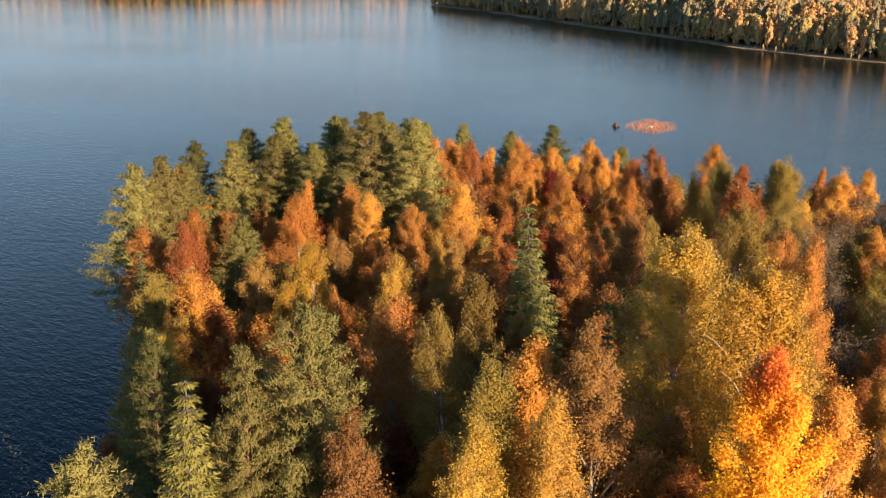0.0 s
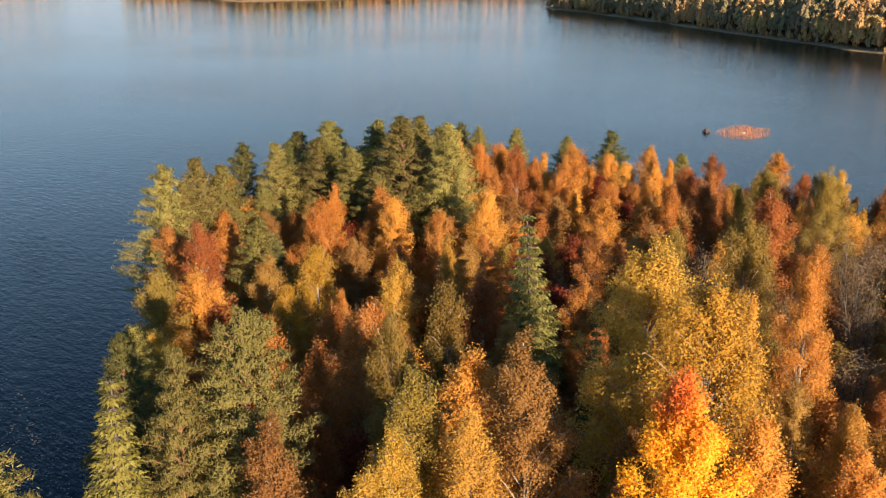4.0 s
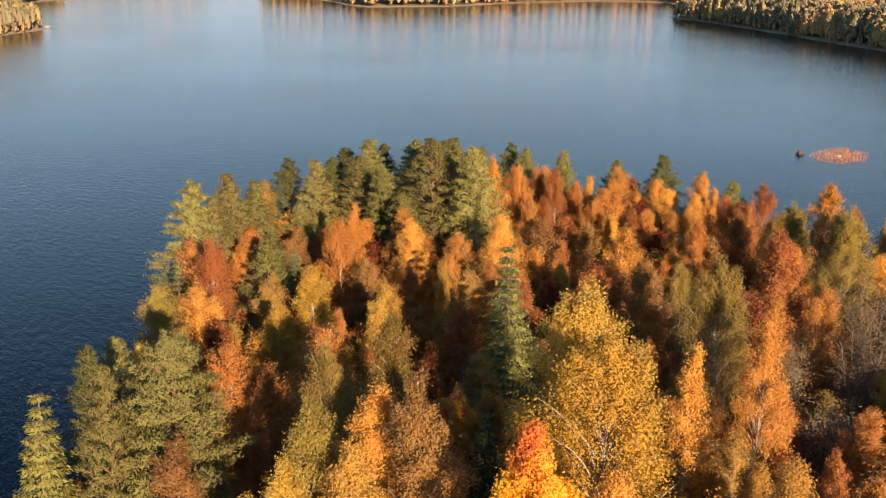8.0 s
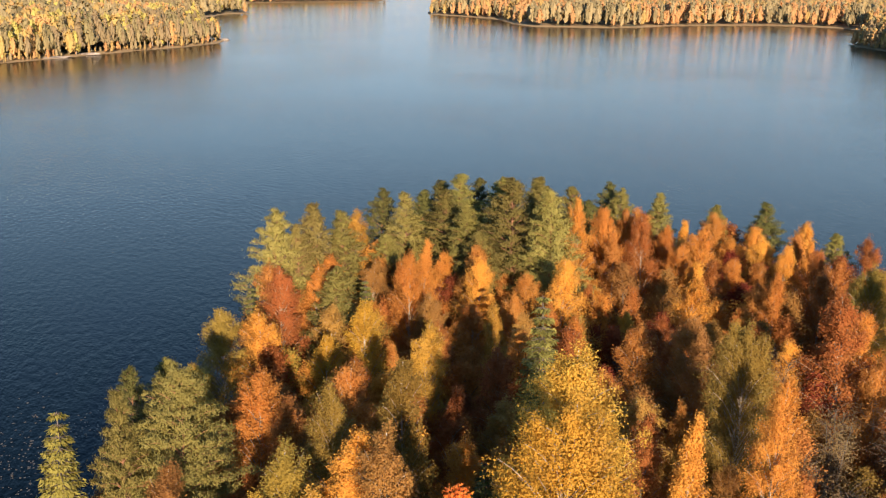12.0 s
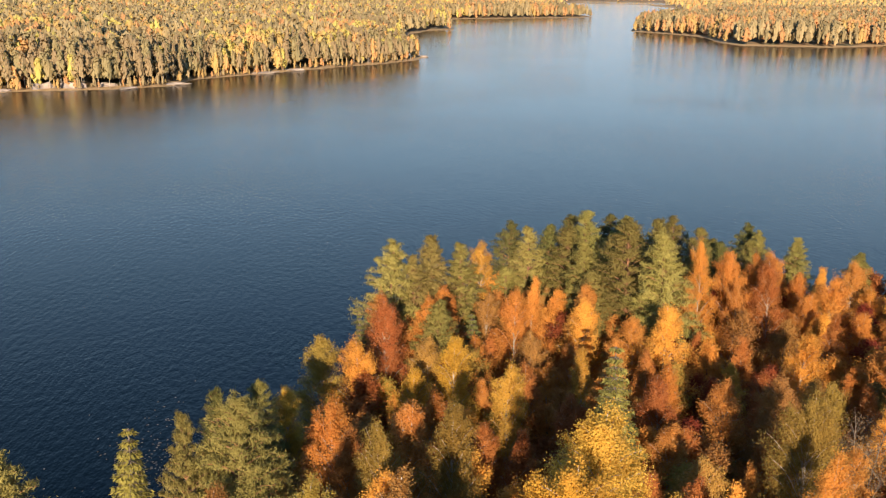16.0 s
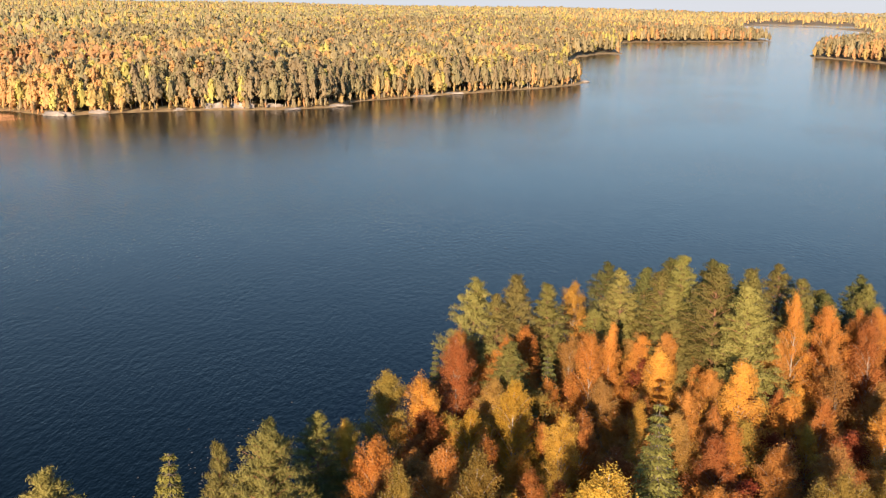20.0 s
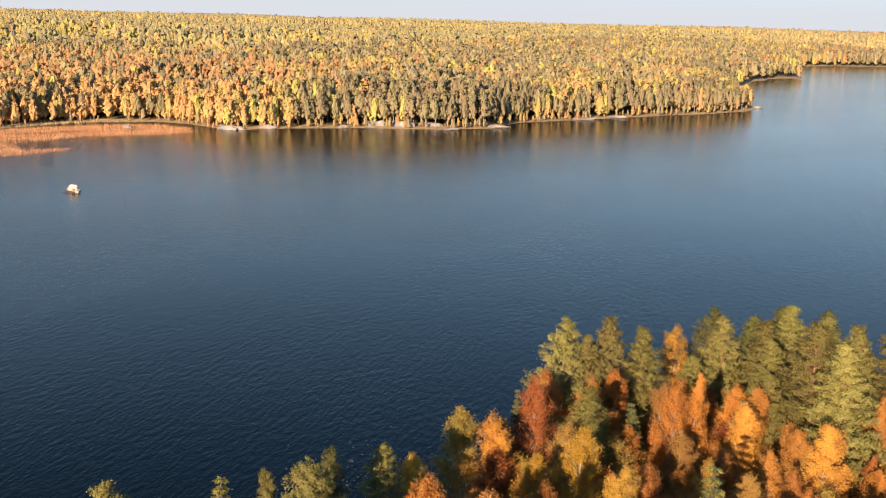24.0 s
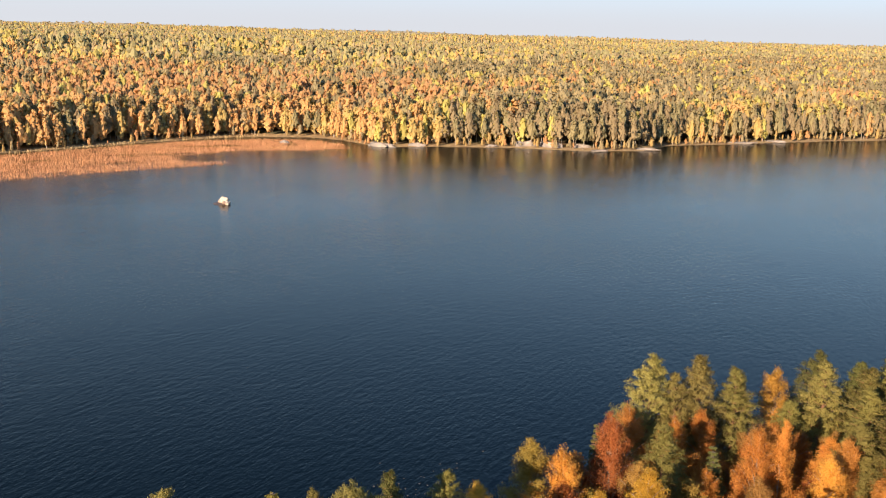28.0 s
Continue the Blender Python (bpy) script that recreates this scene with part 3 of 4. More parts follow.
# name: (object name, category, trunk and limb bark, list of built shapes)
SHAPES = {
    "birch": ("birch_tree", "tree", BIRCH_BARK, [birch_meshes(s, low=l, wide=w, peak=p, limbs=84, clumps=6, leaves=92, size=0.07, clump=0.48, round_=0.66) for s, l, w, p in
              ((11, 0.14, 3.5, 0.3), (12, 0.12, 3.8, 0.34), (13, 0.16, 3.3, 0.28), (14, 0.13, 3.7, 0.37), (15, 0.15, 3.2, 0.32))]),
    "spire": ("birch_tree", "tree", BIRCH_BARK, [birch_meshes(s, low=0.14, wide=w, peak=0.27, limbs=74, clumps=5, leaves=92, size=0.07, clump=0.43, round_=0.78, tops=1) for s, w in ((21, 2.8), (22, 2.4), (23, 3.0))]),
    "broad": ("birch_tree", "tree", BIRCH_BARK, [birch_meshes(s, low=0.12, wide=w, peak=0.5, limbs=130, clumps=7, leaves=140, size=0.05, clump=0.42, round_=0.5, tops=6) for s, w in ((31, 3.1), (32, 3.4))]),
    "fine": ("birch_tree", "tree", BIRCH_BARK, [birch_meshes(s, low=l, wide=w, peak=p, limbs=90, clumps=6, leaves=130, size=0.05, clump=0.4, round_=0.72, tops=4) for s, l, w, p in ((35, 0.16, 3.2, 0.32), (36, 0.18, 2.9, 0.34), (37, 0.14, 2.7, 0.28))]),
    "maple": ("maple_tree", "tree", GREY_BARK, [birch_meshes(41, low=0.14, wide=3.1, peak=0.34, limbs=90, clumps=6, leaves=190, size=0.058, clump=0.44, hang=0.2, round_=0.72, tops=3)]),
    "pine": ("pine_tree", "tree", PINE_BARK, [pine_meshes(s, low=l, wide=w) for s, l, w in ((51, 0.2, 3.6), (52, 0.26, 3.9), (53, 0.2, 3.4), (54, 0.26, 3.7))]),
    "bigpine": ("pine_tree", "tree", PINE_BARK, [pine_meshes(58, low=0.24, wide=4.0, whorls=23, tufts=13, peak=0.4, round_=0.72)]),
    "spruce": ("spruce_tree", "tree", GREY_BARK, [spruce_meshes(61), spruce_meshes(62, wide=2.4, tiers=21)]),
    "shrub": ("shrub", "shrub", GREY_BARK, [birch_meshes(s, low=0.04, wide=w, peak=0.42, limbs=34, clumps=4, leaves=70, size=0.13, clump=0.95, hang=0.3, round_=0.6) for s, w in ((81, 3.8), (82, 4.4), (83, 3.4))]),
    "bush": ("alder_tree", "tree", GREY_BARK, [bush_meshes(71), bush_meshes(72, stems=9, wide=3.0), bush_meshes(73, stems=6, wide=2.2, leaves=4500)]),
}
LABEL = {
    ("birch", "orange"): "tall birch with dense orange autumn leaves and pale trunk",
    ("birch", "rust"): "birch with rust-brown autumn leaves in the wood",
    ("birch", "gold"): "birch with golden drooping autumn leaves and white trunk",
    ("birch", "bronze"): "birch with thin bronze-brown leaves, half shaded",
    ("birch", "yellow"): "birch with bright yellow autumn leaves",
    ("birch", "yellowgreen"): "birch turning from green to yellow beside the water",
    ("birch", "olive"): "birch with dull olive-gold thinning leaves",
    ("birch", "wine"): "low rowan-like tree with dark wine-red leaves",
    ("fine", "olive"): "birch with dull olive-gold thinning leaves",
    ("fine", "bronze"): "birch with hanging bronze-gold leaves and pale trunk",
    ("fine", "gold"): "birch with glittering golden leaves and bare white top twigs",
    ("fine", "orange"): "birch with dense coppery orange leaves",
    ("spire", "orange"): "slender pointed birch with glowing orange leaves",
    ("spire", "rust"): "slender pointed birch with rust-coloured leaves",
    ("spire", "gold"): "slender birch with golden leaves",
    ("spire", "yellow"): "slender birch with bright yellow leaves",
    ("broad", "yellow"): "broad weeping birch with bright yellow leaves",
    ("broad", "yellowgreen"): "broad weeping birch with yellow-green leaves and white limbs",
    ("broad", "gold"): "broad round-topped aspen with golden leaves",
    ("broad", "orange"): "broad birch with coppery orange drooping leaves",
    ("broad", "olive"): "broad birch with olive-green and gold leaves",
    ("maple", "maple"): "maple with flaming orange leaves and a red top",
    ("pine", "pine"): "tall Scots pine with olive-green needles and reddish trunk",
    ("pine", "pinedark"): "dark green Scots pine at the water's edge",
    ("pine", "pine_sunlit"): "Scots pine with needles painted a sunlit yellowish green",
    ("bigpine", "pine"): "broad Scots pine with open olive-green boughs",
    ("spruce", "spruce"): "pointed spruce with drooping yellow-green boughs",
    ("spruce", "pine"): "olive-green pointed spruce among the birches",
    ("spruce", "pinedark"): "dark green pointed spruce among the birches",
    ("shrub", "rust"): "rust-leaved shrub in the shade under the birches",
    ("shrub", "bronze"): "bronze-leaved shrub in the shade under the birches",
    ("shrub", "orange"): "young orange-leaved tree under the tall birches",
    ("shrub", "wine"): "dark red-leaved shrub under the birches",
    ("shrub", "olive"): "olive-leaved shrub under the birches",
    ("bush", "brown"): "half-bare grey-brown alder with thin twigs",
    ("bush", "wine"): "low bush with reddish-brown leaves and bare twigs",
    ("bush", "rust"): "low rust-red bush at the shore",
    ("bush", "olive"): "olive-green leafy bush near the water",
}
SHARED = {}
for kind, (nm, cat, bark, shapes) in SHAPES.items():
    for i, (tr, lb, cr, nr) in enumerate(shapes):
        SHARED[kind, i] = (tri_mesh("trunk", *tr, bark, True), tri_mesh("branchwork", *lb, LIMB if bark is BIRCH_BARK else bark, True), soup("crown", cr, LEAF["gold"], nr))
MODELS = {}
PLACES = []


def tree_model(kind, shape, colour):
    """The tree of that shape and colour, built once; copies share its meshes."""
    key = kind, shape, colour
    if key not in MODELS:
        nm, cat, bark, _ = SHAPES[kind]
        top = tagged(new(nm), LABEL.get((kind, colour), f"{colour} {nm.split('_')[0]} among the other trees of the autumn wood"), cat, "trees of the wood")
        for part_name, me in zip(("trunk", "branchwork", "crown"), SHARED[kind, shape]):
            ob = new(part_name, me)
            ob.parent = top
            if part_name == "branchwork":
                tagged(ob, "thin tapering branches", kind="stuff")
            if part_name == "crown":
                ob.material_slots[0].link = 'OBJECT'
                ob.material_slots[0].material = LEAF[colour]
        MODELS[key] = [top, []]
    return MODELS[key]


def plant(kind, colour, x, y, tip, fat=1.0, shape=None):
    """Stands a tree at x, y with its tip at that height over the lake."""
    n = len(SHAPES[kind][3])
    if shape is None:
        shape = int(rng.integers(n))
    base = float(ground_height([(x, y)])[0])
    s = (tip - base) / HIGH
    w = s ** 0.7 * fat * 1.12
    m = pose(x, y, base, 0, 0, rng.uniform(0, 360)) @ Matrix.Diagonal((w, w, s, 1))
    tree_model(kind, shape % n, colour)[1].append(m)
    PLACES.append((x, y, w * 2.3))


# the trees that stand out, one by one: kind, colour, x, y, height of the tip, width
MARKED = [
    ("pine", "pine_sunlit", -80.7, 37.6, 18.0, 1.0), ("pine", "pine_sunlit", -83.3, 42.1, 17.8, 1.0), ("pine", "pine_sunlit", -81.6, 40.0, 16.2, .9), ("pine", "pine", -85.4, 45.2, 16.4, 1.0),
    ("pine", "pinedark", -96.6, 52.7, 15.9, 1.0), ("pine", "pine_sunlit", -90.3, 53.4, 16.8, 1.0), ("pine", "pine", -91.3, 60.2, 18.3, 1.15), ("pine", "pine", -88.5, 57.5, 17.2, 1.0),
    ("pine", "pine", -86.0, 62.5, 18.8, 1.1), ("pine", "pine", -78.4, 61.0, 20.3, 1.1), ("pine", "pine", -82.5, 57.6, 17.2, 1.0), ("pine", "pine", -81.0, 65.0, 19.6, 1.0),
    ("pine", "pine_sunlit", -73.4, 62.5, 20.2, 1.05), ("pine", "pine", -88.2, 83.4, 15.6, .9), ("pine", "pine", -90.9, 80.1, 15.6, .9), ("pine", "pine", -87.5, 72.0, 17.0, 1.0),
    ("pine", "pine", -76.1, 99.1, 12.6, .9), ("bigpine", "pine", -41.0, 24.9, 19.4, .8), ("pine", "pine", -41.3, 22.0, 18.3, .62), ("pine", "pine_sunlit", -37.8, 13.0, 18.0, 1.0),
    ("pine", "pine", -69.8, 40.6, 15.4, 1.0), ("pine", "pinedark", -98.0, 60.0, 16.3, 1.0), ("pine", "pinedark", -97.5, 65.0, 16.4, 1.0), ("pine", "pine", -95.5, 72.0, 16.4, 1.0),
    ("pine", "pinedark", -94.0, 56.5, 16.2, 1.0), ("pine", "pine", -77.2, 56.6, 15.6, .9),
    ("spruce", "spruce", -40.9, 18.9, 18.3, 1.05), ("spruce", "pine", -48.2, 50.3, 19.1, 1.15), ("spruce", "pinedark", -73.5, 34.2, 13.6, .7), ("spruce", "pinedark", -40.0, 47.2, 14.5, .7),
    ("birch", "olive", -65.0, 30.4, 14.7, 1.1), ("birch", "yellow", -60.3, 40.8, 15.4, .95), ("birch", "gold", -92.6, 48.8, 14.8, 1.0), ("spire", "yellow", -89.0, 45.5, 15.0, .8),
    ("broad", "yellow", -26.9, 40.5, 21.9, 1.1), ("broad", "gold", -33.1, 43.6, 21.7, 1.12), ("spire", "gold", -57.9, 50.9, 14.9, .9), ("fine", "olive", -40.4, 33.6, 18.0, .9),
    ("fine", "olive", -32.9, 28.5, 18.5, 1.0), ("fine", "bronze", -36.1, 23.8, 16.5, 1.1), ("broad", "olive", -37.8, 58.1, 19.7, .9), ("fine", "bronze", -30.6, 33.4, 19.6, 1.1),
    ("maple", "maple", -22.3, 34.1, 20.8, 1.0), ("fine", "orange", -33.8, 32.4, 18.2, 1.2), ("spire", "orange", -74.6, 50.2, 16.0, 1.0), ("birch", "orange", -73.0, 48.2, 15.5, .9),
    ("birch", "rust", -75.6, 54.7, 15.2, 1.0), ("birch", "orange", -70.9, 54.3, 15.2, 1.0), ("birch", "rust", -70.4, 36.3, 15.9, 1.0), ("birch", "orange", -65.6, 60.1, 16.2, 1.1),
    ("birch", "orange", -81.6, 93.1, 12.9, 1.2), ("birch", "orange", -86.3, 79.6, 14.7, 1.1), ("birch", "orange", -77.1, 81.5, 14.8, 1.1), ("spire", "orange", -80.8, 69.2, 17.6, .85), ("birch", "orange", -82.6, 73.6, 16.2, 1.0), ("birch", "rust", -79.4, 76.4, 15.8, 1.0), ("birch", "orange", -84.0, 77.0, 15.2, .9),
    ("birch", "rust", -46.0, 73.5, 17.6, 1.2), ("fine", "orange", -32.0, 56.4, 18.9, .85), ("spire", "orange", -32.4, 51.0, 17.1, .9), ("birch", "orange", -49.4, 30.5, 15.5, 1.0),
    ("birch", "rust", -46.4, 35.3, 16.6, 1.0), ("birch", "olive", -41.1, 37.7, 18.3, .8), ("birch", "orange", -62.7, 70.8, 14.0, 1.1), ("birch", "bronze", -50.0, 62.4, 16.1, 1.0),
    ("broad", "olive", -46.6, 80.8, 18.3, .9), ("fine", "gold", -19.6, 44.6, 18.0, 1.0), ("fine", "gold", -30.5, 30.1, 17.6, 1.1), ("fine", "gold", -31.9, 27.0, 16.4, 1.0), ("fine", "gold", -30.9, 25.0, 15.8, 1.0),
    ("pine", "pinedark", -51.3, 23.1, 15.6, .6), ("spire", "rust", -45.4, 31.5, 15.0, 1.1), ("birch", "orange", -46.0, 21.0, 10.5, .8), ("fine", "orange", -21.3, 36.7, 18.8, 1.1), ("fine", "orange", -18.6, 39.6, 17.8, 1.0),
    ("bush", "rust", -71.0, 31.0, 5.0, .8), ("pine", "pine", -57.0, 25.4, 13.8, .8), ("birch", "gold", -59.0, 27.6, 12.8, .9), ("bush", "wine", -33.9, 65.6, 9.0, 1.0), ("fine", "gold", -23.2, 46.6, 15.6, .9), ("birch", "rust", -37.2, 51.2, 15.0, .9),
    ("broad", "olive", -53.4, 82.4, 17.0, .85),
    ("birch", "yellow", -58.6, 37.2, 13.6, .9), ("birch", "gold", -56.0, 44.0, 15.0, .9),
]
for row in MARKED:
    plant(*row)

# the rest of the wood, by stand
def free_spot(x, y, gap):
    return all((x - a) ** 2 + (y - b) ** 2 > gap * gap for a, b, _ in PLACES)


fill = np.random.default_rng(5)
tries = fill.uniform((-102, -14), (6, 116), (5200, 2))
for (x, y), d in zip(tries.tolist(), shore_distance(tries, PENINSULA).tolist()):
    if d < 3.0 or (y < 17 and -60 < x < -24) or (x > -14 and y < 60 and fill.uniform() < 0.75) or (y < 8 and x > -12):
        continue
    gap = 3.3 if x < -20 else 5.0
    if not free_spot(x, y, gap):
        continue
    u = fill.uniform()
    east = x > -58 + (y - 60) * 0.25 and y > 58       # grey alders on the eastern side
    if east:
        kind, colour, tip = ("bush", "brown", fill.uniform(10, 14)) if u < 0.62 else ("birch", ("rust", "olive", "orange")[int(u * 97) % 3], fill.uniform(12, 15))
    elif x < -84 and u < 0.55:
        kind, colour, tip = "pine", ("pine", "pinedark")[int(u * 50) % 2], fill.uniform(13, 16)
    elif d < 4 and u < 0.5:
        kind, colour, tip = ("bush", ("rust", "olive", "wine")[int(u * 90) % 3], fill.uniform(4.5, 8))
    elif u < 0.07:
        kind, colour, tip = "spruce", "pinedark", fill.uniform(9, 14)
    elif u < 0.17:
        kind, colour, tip = "bush", ("wine", "rust", "brown")[int(u * 300) % 3], fill.uniform(6, 9)
    else:
        warm = wobble(np.array([[x, y]]), 14)[0] + fill.normal(0, 0.5)
        colour = "gold" if warm > 1.25 else "orange" if warm > 0.15 else "rust" if warm > -0.55 else "bronze"
        kind, tip = ("birch", "spire")[int(u * 100) % 3 == 0], fill.uniform(11.0, 14.6)
        if kind == "spire" and colour == "bronze":
            colour = "rust"
    plant(kind, colour, x, y, tip, fill.uniform(0.9, 1.15))

tries = fill.uniform((-100, 2), (-14, 112), (3200, 2))
for (x, y), d in zip(tries.tolist(), shore_distance(tries, PENINSULA).tolist()):
    if d < 0.8 or not free_spot(x, y, 2.3) or (y < 18 and x < -28):
        continue
    u = fill.uniform()
    colour = ("rust", "bronze", "orange", "rust", "olive")[int(u * 5)] if x < -50 or y < 55 else ("bronze", "olive", "rust")[int(u * 3)]
    low_ = d < 4
    if low_ and u > 0.4:
        plant("bush", ("rust", "olive", "wine")[int(u * 30) % 3], x, y, fill.uniform(3, 5.5), fill.uniform(0.7, 1.0))
    else:
        plant("shrub", colour if u < 0.85 else "wine", x, y, fill.uniform(5.5, 7.5) if low_ else fill.uniform(8.5, 12.0), fill.uniform(0.9, 1.15))

for key, (top, spots) in MODELS.items():
    for m in spots[1:]:
        copy_thing(top, m)
    top.matrix_basis = spots[0]

# ---- the far woods ----
def far_outward(c):
    return np.column_stack((c[:, 0], c[:, 1], 0.03 + 0.1 * c[:, 2] ** 2))


def far_tree(seed, lumps, leaves, size, conifer):
    """A tree one metre tall for the far woods: an uneven core with lumps of leaves on it, as triangles."""
    r = np.random.default_rng(seed)

    def reach(f):
        if conifer:
            return (0.19 if lumps > 20 else 0.2) * np.minimum(1, f / 0.18 + 0.3) * (1.03 - f) ** 0.6
        return (0.185 if lumps > 20 else 0.21) * np.minimum(1, f / 0.3 + 0.35) * np.maximum(1.03 - f, 0) ** 0.42 * 1.05

    low = (0.3 if lumps > 20 else 0.2) if conifer else 0.16
    sides, rings = 4, 3
    f = np.linspace(0, 1, rings)[:, None] * np.ones((1, sides))
    ang = np.arange(sides)[None] * 2 * np.pi / sides + np.arange(rings)[:, None] * 0.6
    rad = reach(f) * 0.68
    g = np.stack((np.cos(ang) * rad, np.sin(ang) * rad, low + (0.9 - low) * f), -1)
    a, b = g[:-1], np.roll(g, -1, 1)[:-1]
    c, d = np.roll(g, -1, 1)[1:], g[1:]
    body = np.concatenate((np.stack((a, b, c), -2).reshape(-1, 3), np.stack((a, c, d), -2).reshape(-1, 3)))
    # lumps of foliage, each an uneven eight-sided clod
    f = ((np.arange(lumps) + r.uniform(0, 1, lumps)) / lumps) ** 0.85
    ang = np.arange(lumps) * 2.399 + r.normal(0, 0.6, lumps)
    rad = reach(f) * r.uniform(0.35, 0.95, lumps)
    heart = np.column_stack((np.cos(ang) * rad, np.sin(ang) * rad, low + (0.9 - low) * f))
    size_ = (2.2 if conifer else 2.6) / math.sqrt(lumps) * 0.105 * r.uniform(0.75, 1.3, lumps) * (1.15 - 0.4 * f)
    corner = np.array([(1, 0, 0), (0, 1, 0), (-1, 0, 0), (0, -1, 0), (0, 0, 1), (0, 0, -1)], float)
    ring = np.array([(0, 1, 4), (1, 2, 4), (2, 3, 4), (3, 0, 4), (1, 0, 5), (2, 1, 5), (3, 2, 5), (0, 3, 5)])
    clod = heart[:, None] + (corner[None] * r.uniform(0.7, 1.3, (lumps, 6, 1)) + r.normal(0, 0.15, (lumps, 6, 3))) * size_[:, None, None] * np.array([0.9, 0.9, 1.75 if conifer else 1.4])
    clods = clod[:, ring].reshape(-1, 3)
    many = np.repeat(heart, leaves, 0)
    p = many + unit(r.normal(size=many.shape)) * np.repeat(size_, leaves)[:, None] * r.uniform(0.7, 1.25, (len(many), 1))
    return np.concatenate((body, clods, leaf_tris(p, size, r, 0.4, 1.0, far_outward, 0.8)))


def far_wood(name, label, spots, mat, conifer, detail, seed):
    """One mesh of many trees. spots: x, y, height."""
    if not len(spots):
        return
    r = np.random.default_rng(seed)
    lumps, leaves, size = {"near": (32, 8, 0.02), "mid": (13, 4, 0.03), "far": (5, 2, 0.05), "grove": (9, 2, 0.05)}[detail]
    protos = [far_tree(seed * 10 + i, lumps, leaves, size, conifer) for i in range(5)]
    base = ground_height(spots[:, :2])
    out_, turned = [], []
    lean = [lean_normals(p, far_outward, 0.58) for p in protos]
    pick = r.integers(0, 5, len(spots))
    for i, p in enumerate(protos):
        s = spots[pick == i]
        b = base[pick == i]
        a = r.uniform(0, 2 * np.pi, len(s))
        h = s[:, 2]
        w = h * r.uniform(0.85, 1.5, len(s)) * (2.6 if detail == "grove" else 1)
        ca, sa = np.cos(a) * w, np.sin(a) * w
        x = s[:, :1] + p[None, :, 0] * ca[:, None] - p[None, :, 1] * sa[:, None]
        y = s[:, 1:2] + p[None, :, 0] * sa[:, None] + p[None, :, 1] * ca[:, None]
        z = b[:, None] + p[None, :, 2] * h[:, None]
        out_.append(np.stack((x, y, z), -1).reshape(-1, 3))
        q, cu, su = lean[i], np.cos(a)[:, None], np.sin(a)[:, None]
        turned.append(np.stack((q[None, :, 0] * cu - q[None, :, 1] * su, q[None, :, 0] * su + q[None, :, 1] * cu, np.broadcast_to(q[None, :, 2], x.shape)), -1).reshape(-1, 3))
    tagged(new(name, soup(name, np.concatenate(out_), mat, np.concatenate(turned))), label, "forest", kind="stuff")


# autumn leaf colours with distance haze painted in: paler and less saturated
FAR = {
    "green": (leaf_mat("far_pine_hazed", (0.38, 0.32, 0.165), (0.44, 0.35, 0.18), (0.33, 0.29, 0.15), glow=0.5, far=True, scale=0.09), True),
    "brown": (leaf_mat("far_pine_brown_hazed", (0.48, 0.37, 0.205), (0.42, 0.33, 0.18), (0.38, 0.30, 0.16), glow=0.5, far=True, scale=0.09), True),
    "orange": (leaf_mat("far_birch_orange_hazed", (0.63, 0.36, 0.165), (0.57, 0.32, 0.145), (0.65, 0.41, 0.175), glow=0.5, far=True, scale=0.09), False),
    "gold": (leaf_mat("far_birch_gold_hazed", (0.63, 0.46, 0.175), (0.57, 0.41, 0.155), (0.67, 0.51, 0.185), glow=0.5, far=True, scale=0.09), False),
    "yellow": (leaf_mat("far_birch_yellow_hazed", (0.67, 0.59, 0.18), (0.61, 0.53, 0.155), (0.71, 0.62, 0.19), glow=0.5, far=True, scale=0.09), False),
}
CANOPY = plain_mat("far_canopy", (0.42, 0.33, 0.19), (0.34, 0.28, 0.17), 0.95, 0.02, 0.0, (0.46, 0.35, 0.2), coords="World")
fr = np.random.default_rng(23)


def far_points(n, r0, r1, power, deep0, deep1):
    """Random places on the far lands, from r0 to r1 metres off and at that depth behind the shore."""
    r_ = (r0 ** power + fr.uniform(0, 1, n) * (r1 ** power - r0 ** power)) ** (1 / power)
    a = np.radians(fr.uniform(2, 150, n))
    p = np.column_stack((5 - np.sin(a) * r_, 25 + np.cos(a) * r_))
    p = p[(np.abs(p) < 24000).all(1)]
    d = np.maximum(shore_distance(p, WEST), shore_distance(p, NORTH))
    return p[(d > deep0) & (d < deep1)]


def thin(p, gap):
    """Keeps one place in each cell of that size, so that trees don't crowd."""
    _, keep = np.unique(np.floor(p / gap).astype(int) @ np.array([100003, 1]), return_index=True)
    return p[np.sort(keep)]


